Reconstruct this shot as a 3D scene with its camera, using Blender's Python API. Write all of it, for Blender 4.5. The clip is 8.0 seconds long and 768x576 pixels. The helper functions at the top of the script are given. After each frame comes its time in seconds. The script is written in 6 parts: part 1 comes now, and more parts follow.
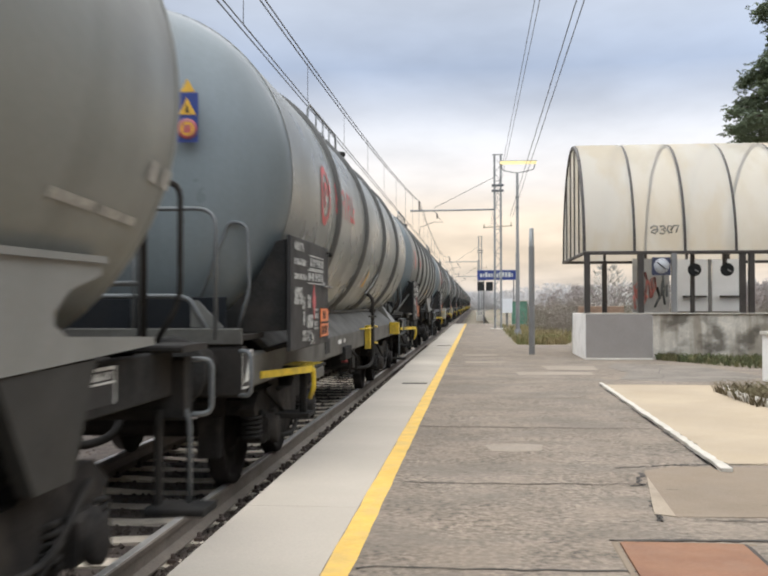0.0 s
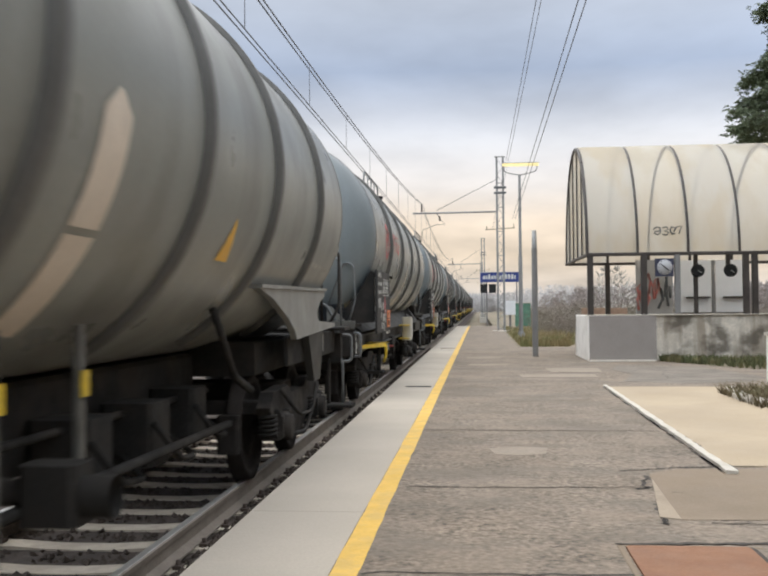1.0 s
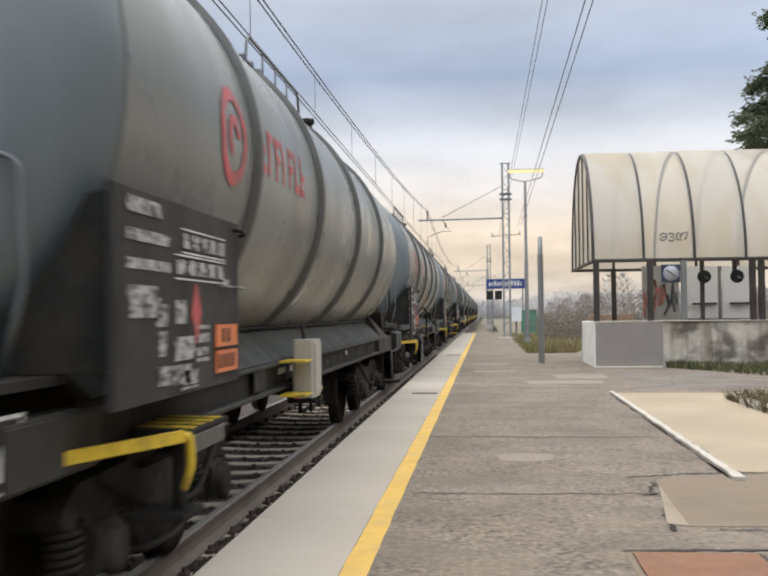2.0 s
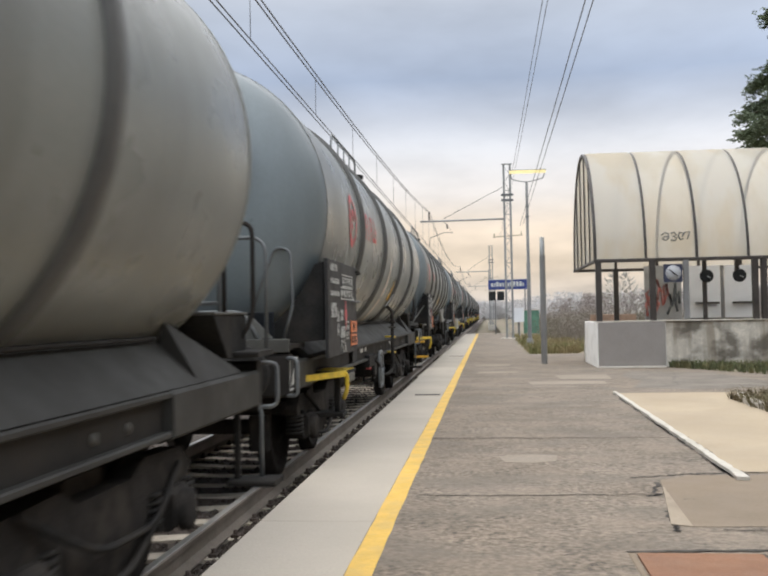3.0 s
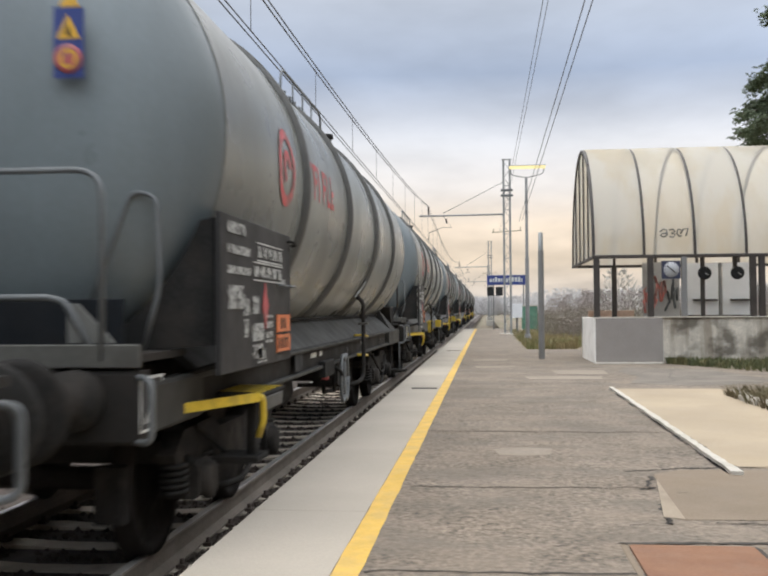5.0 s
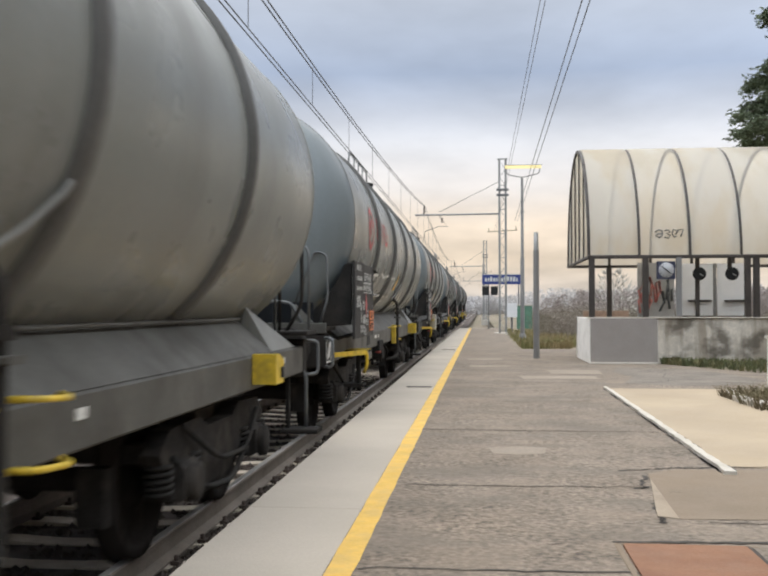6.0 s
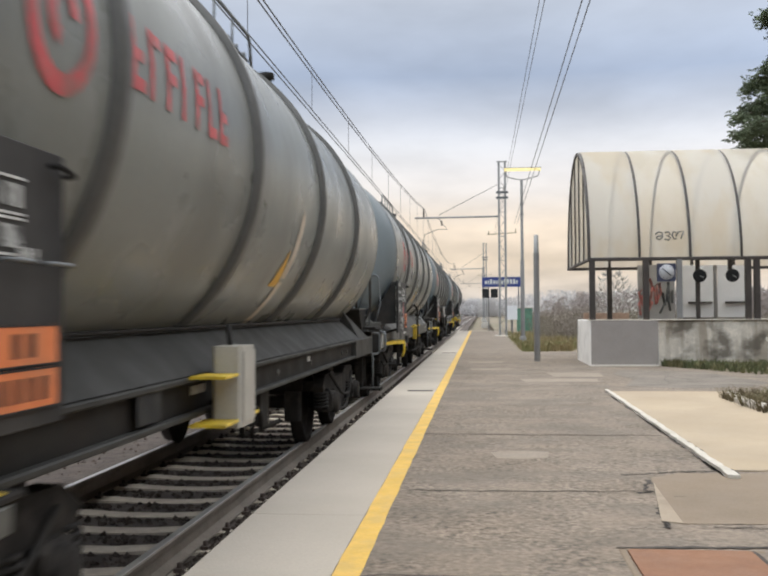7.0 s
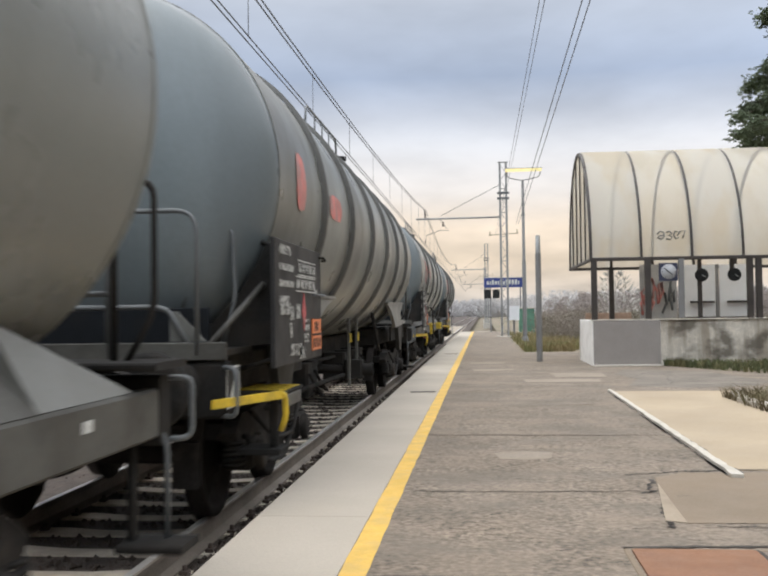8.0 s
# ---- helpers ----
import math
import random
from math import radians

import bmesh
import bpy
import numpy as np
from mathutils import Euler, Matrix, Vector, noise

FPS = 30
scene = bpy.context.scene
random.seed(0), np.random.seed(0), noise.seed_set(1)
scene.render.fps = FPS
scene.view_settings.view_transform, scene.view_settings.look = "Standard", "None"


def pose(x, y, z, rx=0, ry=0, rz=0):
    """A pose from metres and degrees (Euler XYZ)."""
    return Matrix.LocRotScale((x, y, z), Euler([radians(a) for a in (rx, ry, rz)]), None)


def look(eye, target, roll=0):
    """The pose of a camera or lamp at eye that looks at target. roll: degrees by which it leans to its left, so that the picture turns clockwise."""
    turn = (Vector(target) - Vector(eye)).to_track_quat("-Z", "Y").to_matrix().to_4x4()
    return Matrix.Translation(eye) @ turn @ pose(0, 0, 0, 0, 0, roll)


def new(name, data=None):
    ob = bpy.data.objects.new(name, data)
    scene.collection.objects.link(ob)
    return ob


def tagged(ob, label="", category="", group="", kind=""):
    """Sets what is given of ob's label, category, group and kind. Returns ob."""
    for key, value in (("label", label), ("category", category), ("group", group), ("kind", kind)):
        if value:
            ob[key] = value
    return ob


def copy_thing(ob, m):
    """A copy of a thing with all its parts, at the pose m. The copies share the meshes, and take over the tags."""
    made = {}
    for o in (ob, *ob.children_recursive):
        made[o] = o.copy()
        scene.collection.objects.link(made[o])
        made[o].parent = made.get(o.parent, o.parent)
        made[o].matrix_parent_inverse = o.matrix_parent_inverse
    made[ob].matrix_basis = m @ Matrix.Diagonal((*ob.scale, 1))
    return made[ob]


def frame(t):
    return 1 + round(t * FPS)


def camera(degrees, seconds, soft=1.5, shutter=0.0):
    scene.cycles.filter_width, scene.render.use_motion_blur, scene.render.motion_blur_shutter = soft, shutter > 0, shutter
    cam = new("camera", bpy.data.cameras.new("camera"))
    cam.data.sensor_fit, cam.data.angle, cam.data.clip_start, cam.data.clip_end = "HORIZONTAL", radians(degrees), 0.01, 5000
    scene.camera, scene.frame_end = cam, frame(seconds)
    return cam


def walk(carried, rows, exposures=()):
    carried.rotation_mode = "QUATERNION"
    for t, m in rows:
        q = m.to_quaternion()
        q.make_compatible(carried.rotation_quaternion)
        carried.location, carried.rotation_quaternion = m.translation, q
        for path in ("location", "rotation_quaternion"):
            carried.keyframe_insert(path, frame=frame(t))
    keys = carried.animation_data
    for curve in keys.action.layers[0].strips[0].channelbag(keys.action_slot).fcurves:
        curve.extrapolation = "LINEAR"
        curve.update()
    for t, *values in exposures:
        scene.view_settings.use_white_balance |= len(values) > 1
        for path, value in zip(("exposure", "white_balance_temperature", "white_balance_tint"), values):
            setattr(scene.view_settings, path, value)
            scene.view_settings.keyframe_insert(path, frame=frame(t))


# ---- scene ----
cam = camera(43.0, 8.0, soft=2.2, shutter=0.1)
PATH = [
    (0.0, 0.0044, -0.0015, 1.4992, 5.3999, 0.9512, 0.1015),
    (0.5, -0.0016, -0.0228, 1.4877, 5.4608, 0.9844, 0.0108),
    (1.0, 0.0012, 0.0027, 1.5100, 5.5792, 1.1118, 0.4951),
    (1.5, 0.0012, 0.0020, 1.5040, 5.8352, 1.3548, 0.4476),
    (3.0, 0.0050, 0.0145, 1.5094, 6.0728, 1.6156, 1.0328),
    (3.5, -0.0060, -0.0068, 1.5055, 6.0160, 1.5734, 0.8906),
    (4.0, 0.0024, -0.0012, 1.4975, 6.0538, 1.4897, 0.5705),
    (4.5, 0.0207, 0.0027, 1.4915, 6.0866, 1.3821, 0.5527),
    (6.0, 0.0159, -0.0088, 1.4821, 5.6916, 1.2205, 0.0389),
    (6.5, -0.0058, -0.0093, 1.4992, 5.6480, 1.2826, 0.1809),
    (7.0, -0.0000, 0.0000, 1.5000, 5.6806, 1.3878, 0.3500),
    (7.5, 0.0001, 0.0016, 1.5076, 5.6673, 1.3842, 0.5521),
    (8.0, -0.0059, -0.0170, 1.5033, 5.7910, 1.4679, 0.7470),
]
walk(cam, [(t, pose(x, y, z, 90 + pitch, roll, yaw)) for t, x, y, z, yaw, pitch, roll in PATH],
     exposures=[(0.0, 0.18, 6560, 10), (0.5, 0.09, 6560, 10), (1.0, 0.05, 6560, 10), (8.0, 0.05, 6560, 10)])

# ---------------------------------------------------------------- world and sun
SUN_EL, SUN_AZ = 76.0, 250.0          # degrees: above the horizon, clockwise from the line of the track


def build_world():
    w = bpy.data.worlds.new("overcast_sky")
    scene.world = w
    w.use_nodes = True
    nt = w.node_tree
    nt.nodes.clear()
    N, K = nt.nodes.new, nt.links.new

    def math_node(op, a, b):
        n = N("ShaderNodeMath")
        n.operation = op
        for i, v in enumerate((a, b)):
            if isinstance(v, (int, float)):
                n.inputs[i].default_value = v
            else:
                K(v, n.inputs[i])
        return n.outputs[0]

    out = N("ShaderNodeOutputWorld")
    bg, bg_sky, mix = N("ShaderNodeBackground"), N("ShaderNodeBackground"), N("ShaderNodeMixShader")
    sky = N("ShaderNodeTexSky")
    sky.sky_type, sky.sun_disc = "NISHITA", False
    sky.sun_elevation, sky.sun_rotation = radians(SUN_EL), radians(SUN_AZ)
    K(sky.outputs[0], bg_sky.inputs[0])
    bg_sky.inputs[1].default_value = 0.08
    co = N("ShaderNodeTexCoord")
    sep = N("ShaderNodeSeparateXYZ")
    K(co.outputs["Generated"], sep.inputs[0])
    z = sep.outputs[2]
    # the deck of cloud seen in perspective: direction over height
    zz = math_node("ADD", math_node("MAXIMUM", z, 0.0), 0.09)
    px, py = math_node("DIVIDE", sep.outputs[0], zz), math_node("DIVIDE", sep.outputs[1], zz)
    comb = N("ShaderNodeCombineXYZ")
    K(math_node("MULTIPLY", px, 0.7), comb.inputs[0])
    K(math_node("MULTIPLY", py, 0.35), comb.inputs[1])
    K(math_node("MULTIPLY", z, 4.5), comb.inputs[2])
    big, fine = N("ShaderNodeTexNoise"), N("ShaderNodeTexNoise")
    for n, s, d in ((big, 0.8, 2.0), (fine, 2.4, 5.0)):
        n.inputs["Scale"].default_value, n.inputs["Detail"].default_value = s, d
        n.inputs["Roughness"].default_value = 0.5
        K(comb.outputs[0], n.inputs["Vector"])
    ramp = N("ShaderNodeValToRGB")           # colour by height: warm glow low down, blue-grey above
    e = ramp.color_ramp.elements
    e[0].position, e[0].color = 0.0, (0.66, 0.63, 0.61, 1)
    e[1].position, e[1].color = 1.0, (2.20, 2.26, 2.38, 1)
    for p, c in ((0.025, (0.70, 0.63, 0.56)), (0.05, (0.79, 0.68, 0.555)), (0.085, (0.82, 0.715, 0.60)), (0.12, (0.72, 0.70, 0.69)), (0.165, (0.645, 0.675, 0.73)),
                 (0.235, (0.385, 0.47, 0.63)), (0.30, (0.53, 0.605, 0.735)), (0.36, (0.88, 0.94, 1.04)), (0.45, (1.35, 1.42, 1.52)), (0.6, (1.9, 1.97, 2.08))):
        n = e.new(p)
        n.color = (*c, 1)
    K(math_node("MAXIMUM", z, 0.0), ramp.inputs[0])
    cl = math_node("ADD", math_node("MULTIPLY", big.outputs[0], 0.52), math_node("MULTIPLY", fine.outputs[0], 0.48))
    mr = N("ShaderNodeMapRange")
    for i, v in ((1, 0.34), (2, 0.66), (3, 0.74), (4, 1.24)):
        mr.inputs[i].default_value = v
    K(cl, mr.inputs[0])
    mul = N("ShaderNodeMix")
    mul.data_type, mul.blend_type = "RGBA", "MULTIPLY"
    mul.inputs[0].default_value = 1.0
    K(ramp.outputs[0], mul.inputs[6])
    K(mr.outputs[0], mul.inputs[7])
    side = N("ShaderNodeMapRange")           # warmer light ahead, bluer cloud behind
    for i, v in ((1, -0.9), (2, 0.9), (3, 0.0), (4, 1.0)):
        side.inputs[i].default_value = v
    K(sep.outputs[1], side.inputs[0])
    tint = N("ShaderNodeMix")
    tint.data_type = "RGBA"
    tint.inputs[6].default_value, tint.inputs[7].default_value = (0.93, 1.0, 1.05, 1), (1.03, 1.0, 0.97, 1)
    K(side.outputs[0], tint.inputs[0])
    mul2 = N("ShaderNodeMix")
    mul2.data_type, mul2.blend_type = "RGBA", "MULTIPLY"
    mul2.inputs[0].default_value = 1.0
    K(mul.outputs[2], mul2.inputs[6])
    K(tint.outputs[2], mul2.inputs[7])
    K(mul2.outputs[2], bg.inputs[0])
    bg.inputs[1].default_value = 1.12
    mix.inputs[0].default_value = 0.9
    K(bg_sky.outputs[0], mix.inputs[1])
    K(bg.outputs[0], mix.inputs[2])
    K(mix.outputs[0], out.inputs[0])


build_world()
sun = new("sun", bpy.data.lights.new("sun", "SUN"))
sun.data.energy, sun.data.angle, sun.data.color = 0.6, radians(30), (1.0, 0.87, 0.72)
_d = Vector((math.sin(radians(SUN_AZ)) * math.cos(radians(SUN_EL)), math.cos(radians(SUN_AZ)) * math.cos(radians(SUN_EL)), math.sin(radians(SUN_EL))))
sun.matrix_world = look(_d * 50, (0, 0, 0))


# ---------------------------------------------------------------- materials
def mat(name, base, rough=0.8, metal=0.0, vary=0.25, scale=3.0, fine=40.0, bump=0.15, dirt=None, dirt_amount=0.0, dirt_scale=1.2,
        object_random=0.0, fine_vary=None, transmission=0.0, streak=False, emission=0.0, dirt_edge=(0.48, 0.62), spec=0.5, stain=None, stain_amount=0.8, stain_map=(1, 1, 1), stain_scale=2.0, stain_edge=(0.5, 0.6)):
    """Noise at two scales on the colour, a third for stains, and a fine bump."""
    m = bpy.data.materials.new(name)
    m.use_nodes = True
    nt = m.node_tree
    N, K = nt.nodes.new, nt.links.new
    b = nt.nodes["Principled BSDF"]
    co = N("ShaderNodeTexCoord")
    src = co.outputs["Object"]
    if streak:
        mp = N("ShaderNodeMapping")
        mp.inputs["Scale"].default_value = (1.0, 1.0, 0.12)
        K(src, mp.inputs[0])
        streak_src = mp.outputs[0]
    else:
        streak_src = src

    def noise_node(s, d, v=None):
        n = N("ShaderNodeTexNoise")
        n.inputs["Scale"].default_value, n.inputs["Detail"].default_value = s, d
        K(v or src, n.inputs["Vector"])
        return n.outputs[0]

    def mapped(v, lo, hi, a, c):
        n = N("ShaderNodeMapRange")
        for i, q in ((1, lo), (2, hi), (3, a), (4, c)):
            n.inputs[i].default_value = q
        K(v, n.inputs[0])
        return n.outputs[0]

    def mixed(kind, fac, a, c):
        n = N("ShaderNodeMix")
        n.data_type, n.blend_type = "RGBA", kind
        for i, q in ((0, fac), (6, a), (7, c)):
            if isinstance(q, (int, float)):
                n.inputs[i].default_value = q
            elif isinstance(q, tuple):
                n.inputs[i].default_value = (*q, 1)
            else:
                K(q, n.inputs[i])
        return n.outputs[2]

    col = mixed("MULTIPLY", 1.0, base, mapped(noise_node(scale, 5.0), 0.3, 0.7, 1 - vary, 1 + vary))
    fine_out = noise_node(fine, 3.0)
    fv = vary * 0.6 if fine_vary is None else fine_vary
    col = mixed("MULTIPLY", 1.0, col, mapped(fine_out, 0.3, 0.7, 1 - fv, 1 + fv))
    if dirt:
        col = mixed("MIX", mapped(noise_node(dirt_scale, 7.0, streak_src), dirt_edge[0], dirt_edge[1], 0.0, dirt_amount), col, dirt)
    if stain:
        sm = N("ShaderNodeMapping")
        sm.inputs["Scale"].default_value = stain_map
        sm.inputs["Location"].default_value = (3.7, 1.3, 0.6)
        K(src, sm.inputs[0])
        col = mixed("MIX", mapped(noise_node(stain_scale, 8.0, sm.outputs[0]), stain_edge[0], stain_edge[1], 0.0, stain_amount), col, stain)
    if object_random:
        oi = N("ShaderNodeObjectInfo")
        col = mixed("MULTIPLY", 1.0, col, mapped(oi.outputs["Random"], 0.0, 1.0, 1 - object_random, 1 + object_random))
    K(col, b.inputs["Base Color"])
    b.inputs["Metallic"].default_value = metal
    b.inputs["Specular IOR Level"].default_value = spec
    K(mapped(noise_node(scale * 2.3, 4.0), 0.3, 0.7, max(0.03, rough - 0.1), min(1.0, rough + 0.1)), b.inputs["Roughness"])
    if bump:
        bp = N("ShaderNodeBump")
        bp.inputs["Strength"].default_value, bp.inputs["Distance"].default_value = bump, 0.01
        K(fine_out, bp.inputs["Height"])
        K(bp.outputs[0], b.inputs["Normal"])
    if transmission:
        b.inputs["Transmission Weight"].default_value = transmission
    if emission:
        K(col, b.inputs["Emission Color"])
        b.inputs["Emission Strength"].default_value = emission
    return m


ASPHALT = mat("worn_asphalt", (0.186, 0.149, 0.113), 0.9, vary=0.16, scale=0.9, fine=30, fine_vary=0.62, bump=1.0, dirt=(0.250, 0.200, 0.152), dirt_amount=0.6, dirt_scale=2.4, dirt_edge=(0.42, 0.66),
              stain=(0.148, 0.124, 0.098), stain_amount=0.6, stain_scale=1.5, stain_map=(0.6, 1.2, 1), stain_edge=(0.50, 0.64))
ASPHALT_DARK = mat("dark_asphalt_repair", (0.172, 0.146, 0.119), 0.9, vary=0.2, scale=1.2, fine=32, fine_vary=0.35, bump=0.8, dirt=(0.226, 0.195, 0.160), dirt_amount=0.6, dirt_scale=1.4)
ASPHALT_PATCH = mat("pale_asphalt_repair", (0.262, 0.215, 0.167), 0.9, vary=0.1, scale=1.5, fine=45, fine_vary=0.15, bump=0.4)
COPING = mat("coping_concrete", (0.428, 0.377, 0.311), 0.85, vary=0.07, scale=0.8, fine=60, bump=0.2, dirt=(0.375, 0.332, 0.275), dirt_amount=0.4, dirt_scale=1.6, object_random=0.04)
YELLOW_LINE = mat("yellow_line_paint", (0.680, 0.425, 0.085), 0.7, vary=0.1, scale=4, fine=50, bump=0.2, dirt=(0.468, 0.340, 0.153), dirt_amount=0.35, dirt_scale=5)
CREAM = mat("cream_concrete", (0.405, 0.322, 0.222), 0.9, vary=0.09, scale=0.7, fine=50, bump=0.3, dirt=(0.345, 0.275, 0.195), dirt_amount=0.4, dirt_scale=1.0)
UNSEEN_WALL = mat("unseen_wall_plaster", (0.24, 0.20, 0.155), 0.9, vary=0.12, scale=0.6, fine=20, bump=0.2, dirt=(0.17, 0.145, 0.115), dirt_amount=0.6, streak=True)
PATCH = mat("brown_concrete_patch", (0.225, 0.172, 0.120), 0.9, vary=0.1, scale=1.2, fine=50, bump=0.3, dirt=(0.190, 0.146, 0.104), dirt_amount=0.5)
PALE_PATCH = mat("pale_concrete_wedge", (0.315, 0.255, 0.188), 0.9, vary=0.12, scale=2, fine=50, bump=0.3, dirt=(0.23, 0.18, 0.13), dirt_amount=0.5, dirt_scale=3)
KERB = mat("white_kerb", (0.541, 0.500, 0.435), 0.85, vary=0.1, scale=4, fine=40, bump=0.4, dirt=(0.344, 0.312, 0.262), dirt_amount=0.5, dirt_scale=4)
CRACK = mat("crack_dirt", (0.055, 0.046, 0.038), 0.95, vary=0.3, scale=6, bump=0.3)
RUST_PLATE = mat("rusty_plate", (0.235, 0.112, 0.058), 0.75, vary=0.15, scale=3, fine=60, bump=0.3, dirt=(0.185, 0.082, 0.043), dirt_amount=0.6)
BALLAST = mat("ballast_stone", (0.066, 0.049, 0.039), 0.95, vary=0.35, scale=5, fine=60, bump=0.5, object_random=0.2)
RUSTY_CLIP = mat("rusty_clip", (0.07, 0.05, 0.04), 0.8, vary=0.2, scale=5, bump=0.1)
SLEEPER = mat("concrete_sleeper", (0.629, 0.548, 0.442), 0.9, vary=0.12, scale=2.5, fine=40, bump=0.4, dirt=(0.306, 0.238, 0.178), dirt_amount=0.45, dirt_scale=3.0, object_random=0.12)
RAIL_SIDE = mat("rusty_rail", (0.20, 0.165, 0.135), 0.6, metal=0.1, vary=0.2, scale=2, fine=50, bump=0.2)
RAIL_TOP = mat("polished_rail_head", (0.52, 0.50, 0.47), 0.42, metal=0.6, vary=0.08, scale=2, fine=80, bump=0.03)
TANK_DARK = mat("tank_dark_grey_paint", (0.228, 0.232, 0.214), 0.34, spec=0.12, vary=0.07, scale=0.7, fine=25, bump=0.02, dirt=(0.085, 0.08, 0.07), dirt_amount=0.5, dirt_scale=0.9, streak=True, object_random=0.05)
TANK = mat("tank_grey_paint", (0.225, 0.232, 0.217), 0.30, spec=0.13, vary=0.06, scale=0.7, fine=25, bump=0.02, dirt=(0.105, 0.10, 0.088), dirt_amount=0.4, dirt_scale=0.9, streak=True, object_random=0.07)
RING = mat("tank_ring_grime", (0.085, 0.083, 0.077), 0.55, vary=0.15, scale=2, fine=30, bump=0.1)
FRAME_GREY = mat("wagon_frame_grey", (0.105, 0.102, 0.092), 0.65, spec=0.25, vary=0.15, scale=1.5, fine=30, bump=0.1, dirt=(0.05, 0.045, 0.039), dirt_amount=0.6, dirt_scale=1.8, object_random=0.08)
FRAME = mat("wagon_frame_dark", (0.029, 0.027, 0.025), 0.75, spec=0.12, vary=0.15, scale=1.5, fine=30, bump=0.1, dirt=(0.038, 0.032, 0.028), dirt_amount=0.6, dirt_scale=1.8, object_random=0.1)
# bluish sky light on the leading dome is put into this colour
TANK_END_SKY_TINT = mat("tank_end_sky_tint", (0.185, 0.213, 0.224), 0.36, vary=0.06, scale=0.8, fine=25, bump=0.02, dirt=(0.085, 0.098, 0.102), dirt_amount=0.4, dirt_scale=1.0, streak=True)
SADDLE = mat("saddle_grey_paint", (0.195, 0.194, 0.181), 0.5, vary=0.08, scale=1.5, fine=30, bump=0.05, dirt=(0.19, 0.183, 0.168), dirt_amount=0.5, streak=True)
SKIRT = mat("skirt_dark_paint", (0.040, 0.039, 0.036), 0.65, spec=0.2, vary=0.12, scale=1.5, fine=30, bump=0.05, dirt=(0.03, 0.027, 0.024), dirt_amount=0.5)
STENCIL = mat("faint_stencil", (0.36, 0.35, 0.32), 0.6, vary=0.2, scale=9, bump=0.0, dirt=(0.2, 0.195, 0.18), dirt_amount=0.6, dirt_scale=12)
DARK = mat("black_underframe", (0.024, 0.0232, 0.0222), 0.85, spec=0.1, vary=0.3, scale=4, fine=40, bump=0.2, dirt=(0.042, 0.036, 0.031), dirt_amount=0.6, dirt_scale=3)
BOGIE = mat("bogie_grime", (0.026, 0.0236, 0.022), 0.9, spec=0.1, vary=0.3, scale=5, fine=50, bump=0.3, dirt=(0.066, 0.057, 0.049), dirt_amount=0.6, dirt_scale=4)
WHEEL = mat("wheel_steel", (0.022, 0.018, 0.016), 0.75, spec=0.15, vary=0.2, scale=5, bump=0.1)
PANEL = mat("black_panel_paint", (0.022, 0.021, 0.021), 0.7, spec=0.3, vary=0.15, scale=2, bump=0.02, dirt=(0.07, 0.065, 0.06), dirt_amount=0.4, streak=True)
WHITE = mat("white_marking", (0.62, 0.62, 0.59), 0.6, vary=0.12, scale=12, bump=0.0, dirt=(0.25, 0.24, 0.22), dirt_amount=0.5, dirt_scale=9)
MARKING = mat("stencilled_marking", (0.42, 0.42, 0.40), 0.6, vary=0.1, scale=8, bump=0.0, dirt=(0.03, 0.03, 0.03), dirt_amount=0.92, dirt_scale=34, dirt_edge=(0.50, 0.54))
STRIPE = mat("stripe_paint", (0.60, 0.52, 0.43), 0.5, vary=0.06, scale=4, bump=0.0, dirt=(0.35, 0.3, 0.25), dirt_amount=0.3)
RED = mat("red_paint", (0.52, 0.085, 0.09), 0.5, vary=0.15, scale=5, bump=0.0, dirt=(0.24, 0.12, 0.105), dirt_amount=0.7, dirt_scale=7)
PINK_SPRAY = mat("faded_red_spray", (0.58, 0.19, 0.17), 0.6, vary=0.2, scale=6, bump=0.0, dirt=(0.34, 0.22, 0.20), dirt_amount=0.8, dirt_scale=5, dirt_edge=(0.42, 0.62))
ORANGE = mat("orange_plate", (0.72, 0.20, 0.065), 0.55, vary=0.1, scale=5, bump=0.0, dirt=(0.42, 0.17, 0.08), dirt_amount=0.5, dirt_scale=5)
YELLOW = mat("yellow_safety_paint", (0.66, 0.46, 0.035), 0.5, vary=0.12, scale=5, bump=0.02, dirt=(0.25, 0.18, 0.04), dirt_amount=0.5, dirt_scale=6)
BLUE = mat("blue_sign", (0.025, 0.045, 0.20), 0.45, vary=0.08, scale=3, bump=0.0)
NAVY = mat("navy_case", (0.035, 0.04, 0.075), 0.5, vary=0.1, scale=3, bump=0.0)
DIAL = mat("grey_white_dial", (0.42, 0.42, 0.43), 0.4, vary=0.06, scale=5, bump=0.0)
AMBER = mat("amber_triangle", (0.68, 0.38, 0.035), 0.5, vary=0.08, scale=5, bump=0.0)
CABINET = mat("pale_cabinet", (0.47, 0.45, 0.40), 0.5, vary=0.08, scale=3, bump=0.02, dirt=(0.25, 0.23, 0.2), dirt_amount=0.4, streak=True)
BULKHEAD = mat("dark_blue_grey_paint", (0.013, 0.015, 0.018), 0.7, spec=0.15, vary=0.15, scale=3, bump=0.03, dirt=(0.02, 0.02, 0.02), dirt_amount=0.5, dirt_scale=4)
TUBE = mat("handrail_paint", (0.125, 0.132, 0.135), 0.45, vary=0.15, scale=5, bump=0.02)
STEEL = mat("galvanised_steel", (0.30, 0.30, 0.295), 0.55, metal=0.5, vary=0.15, scale=3, fine=30, bump=0.05)
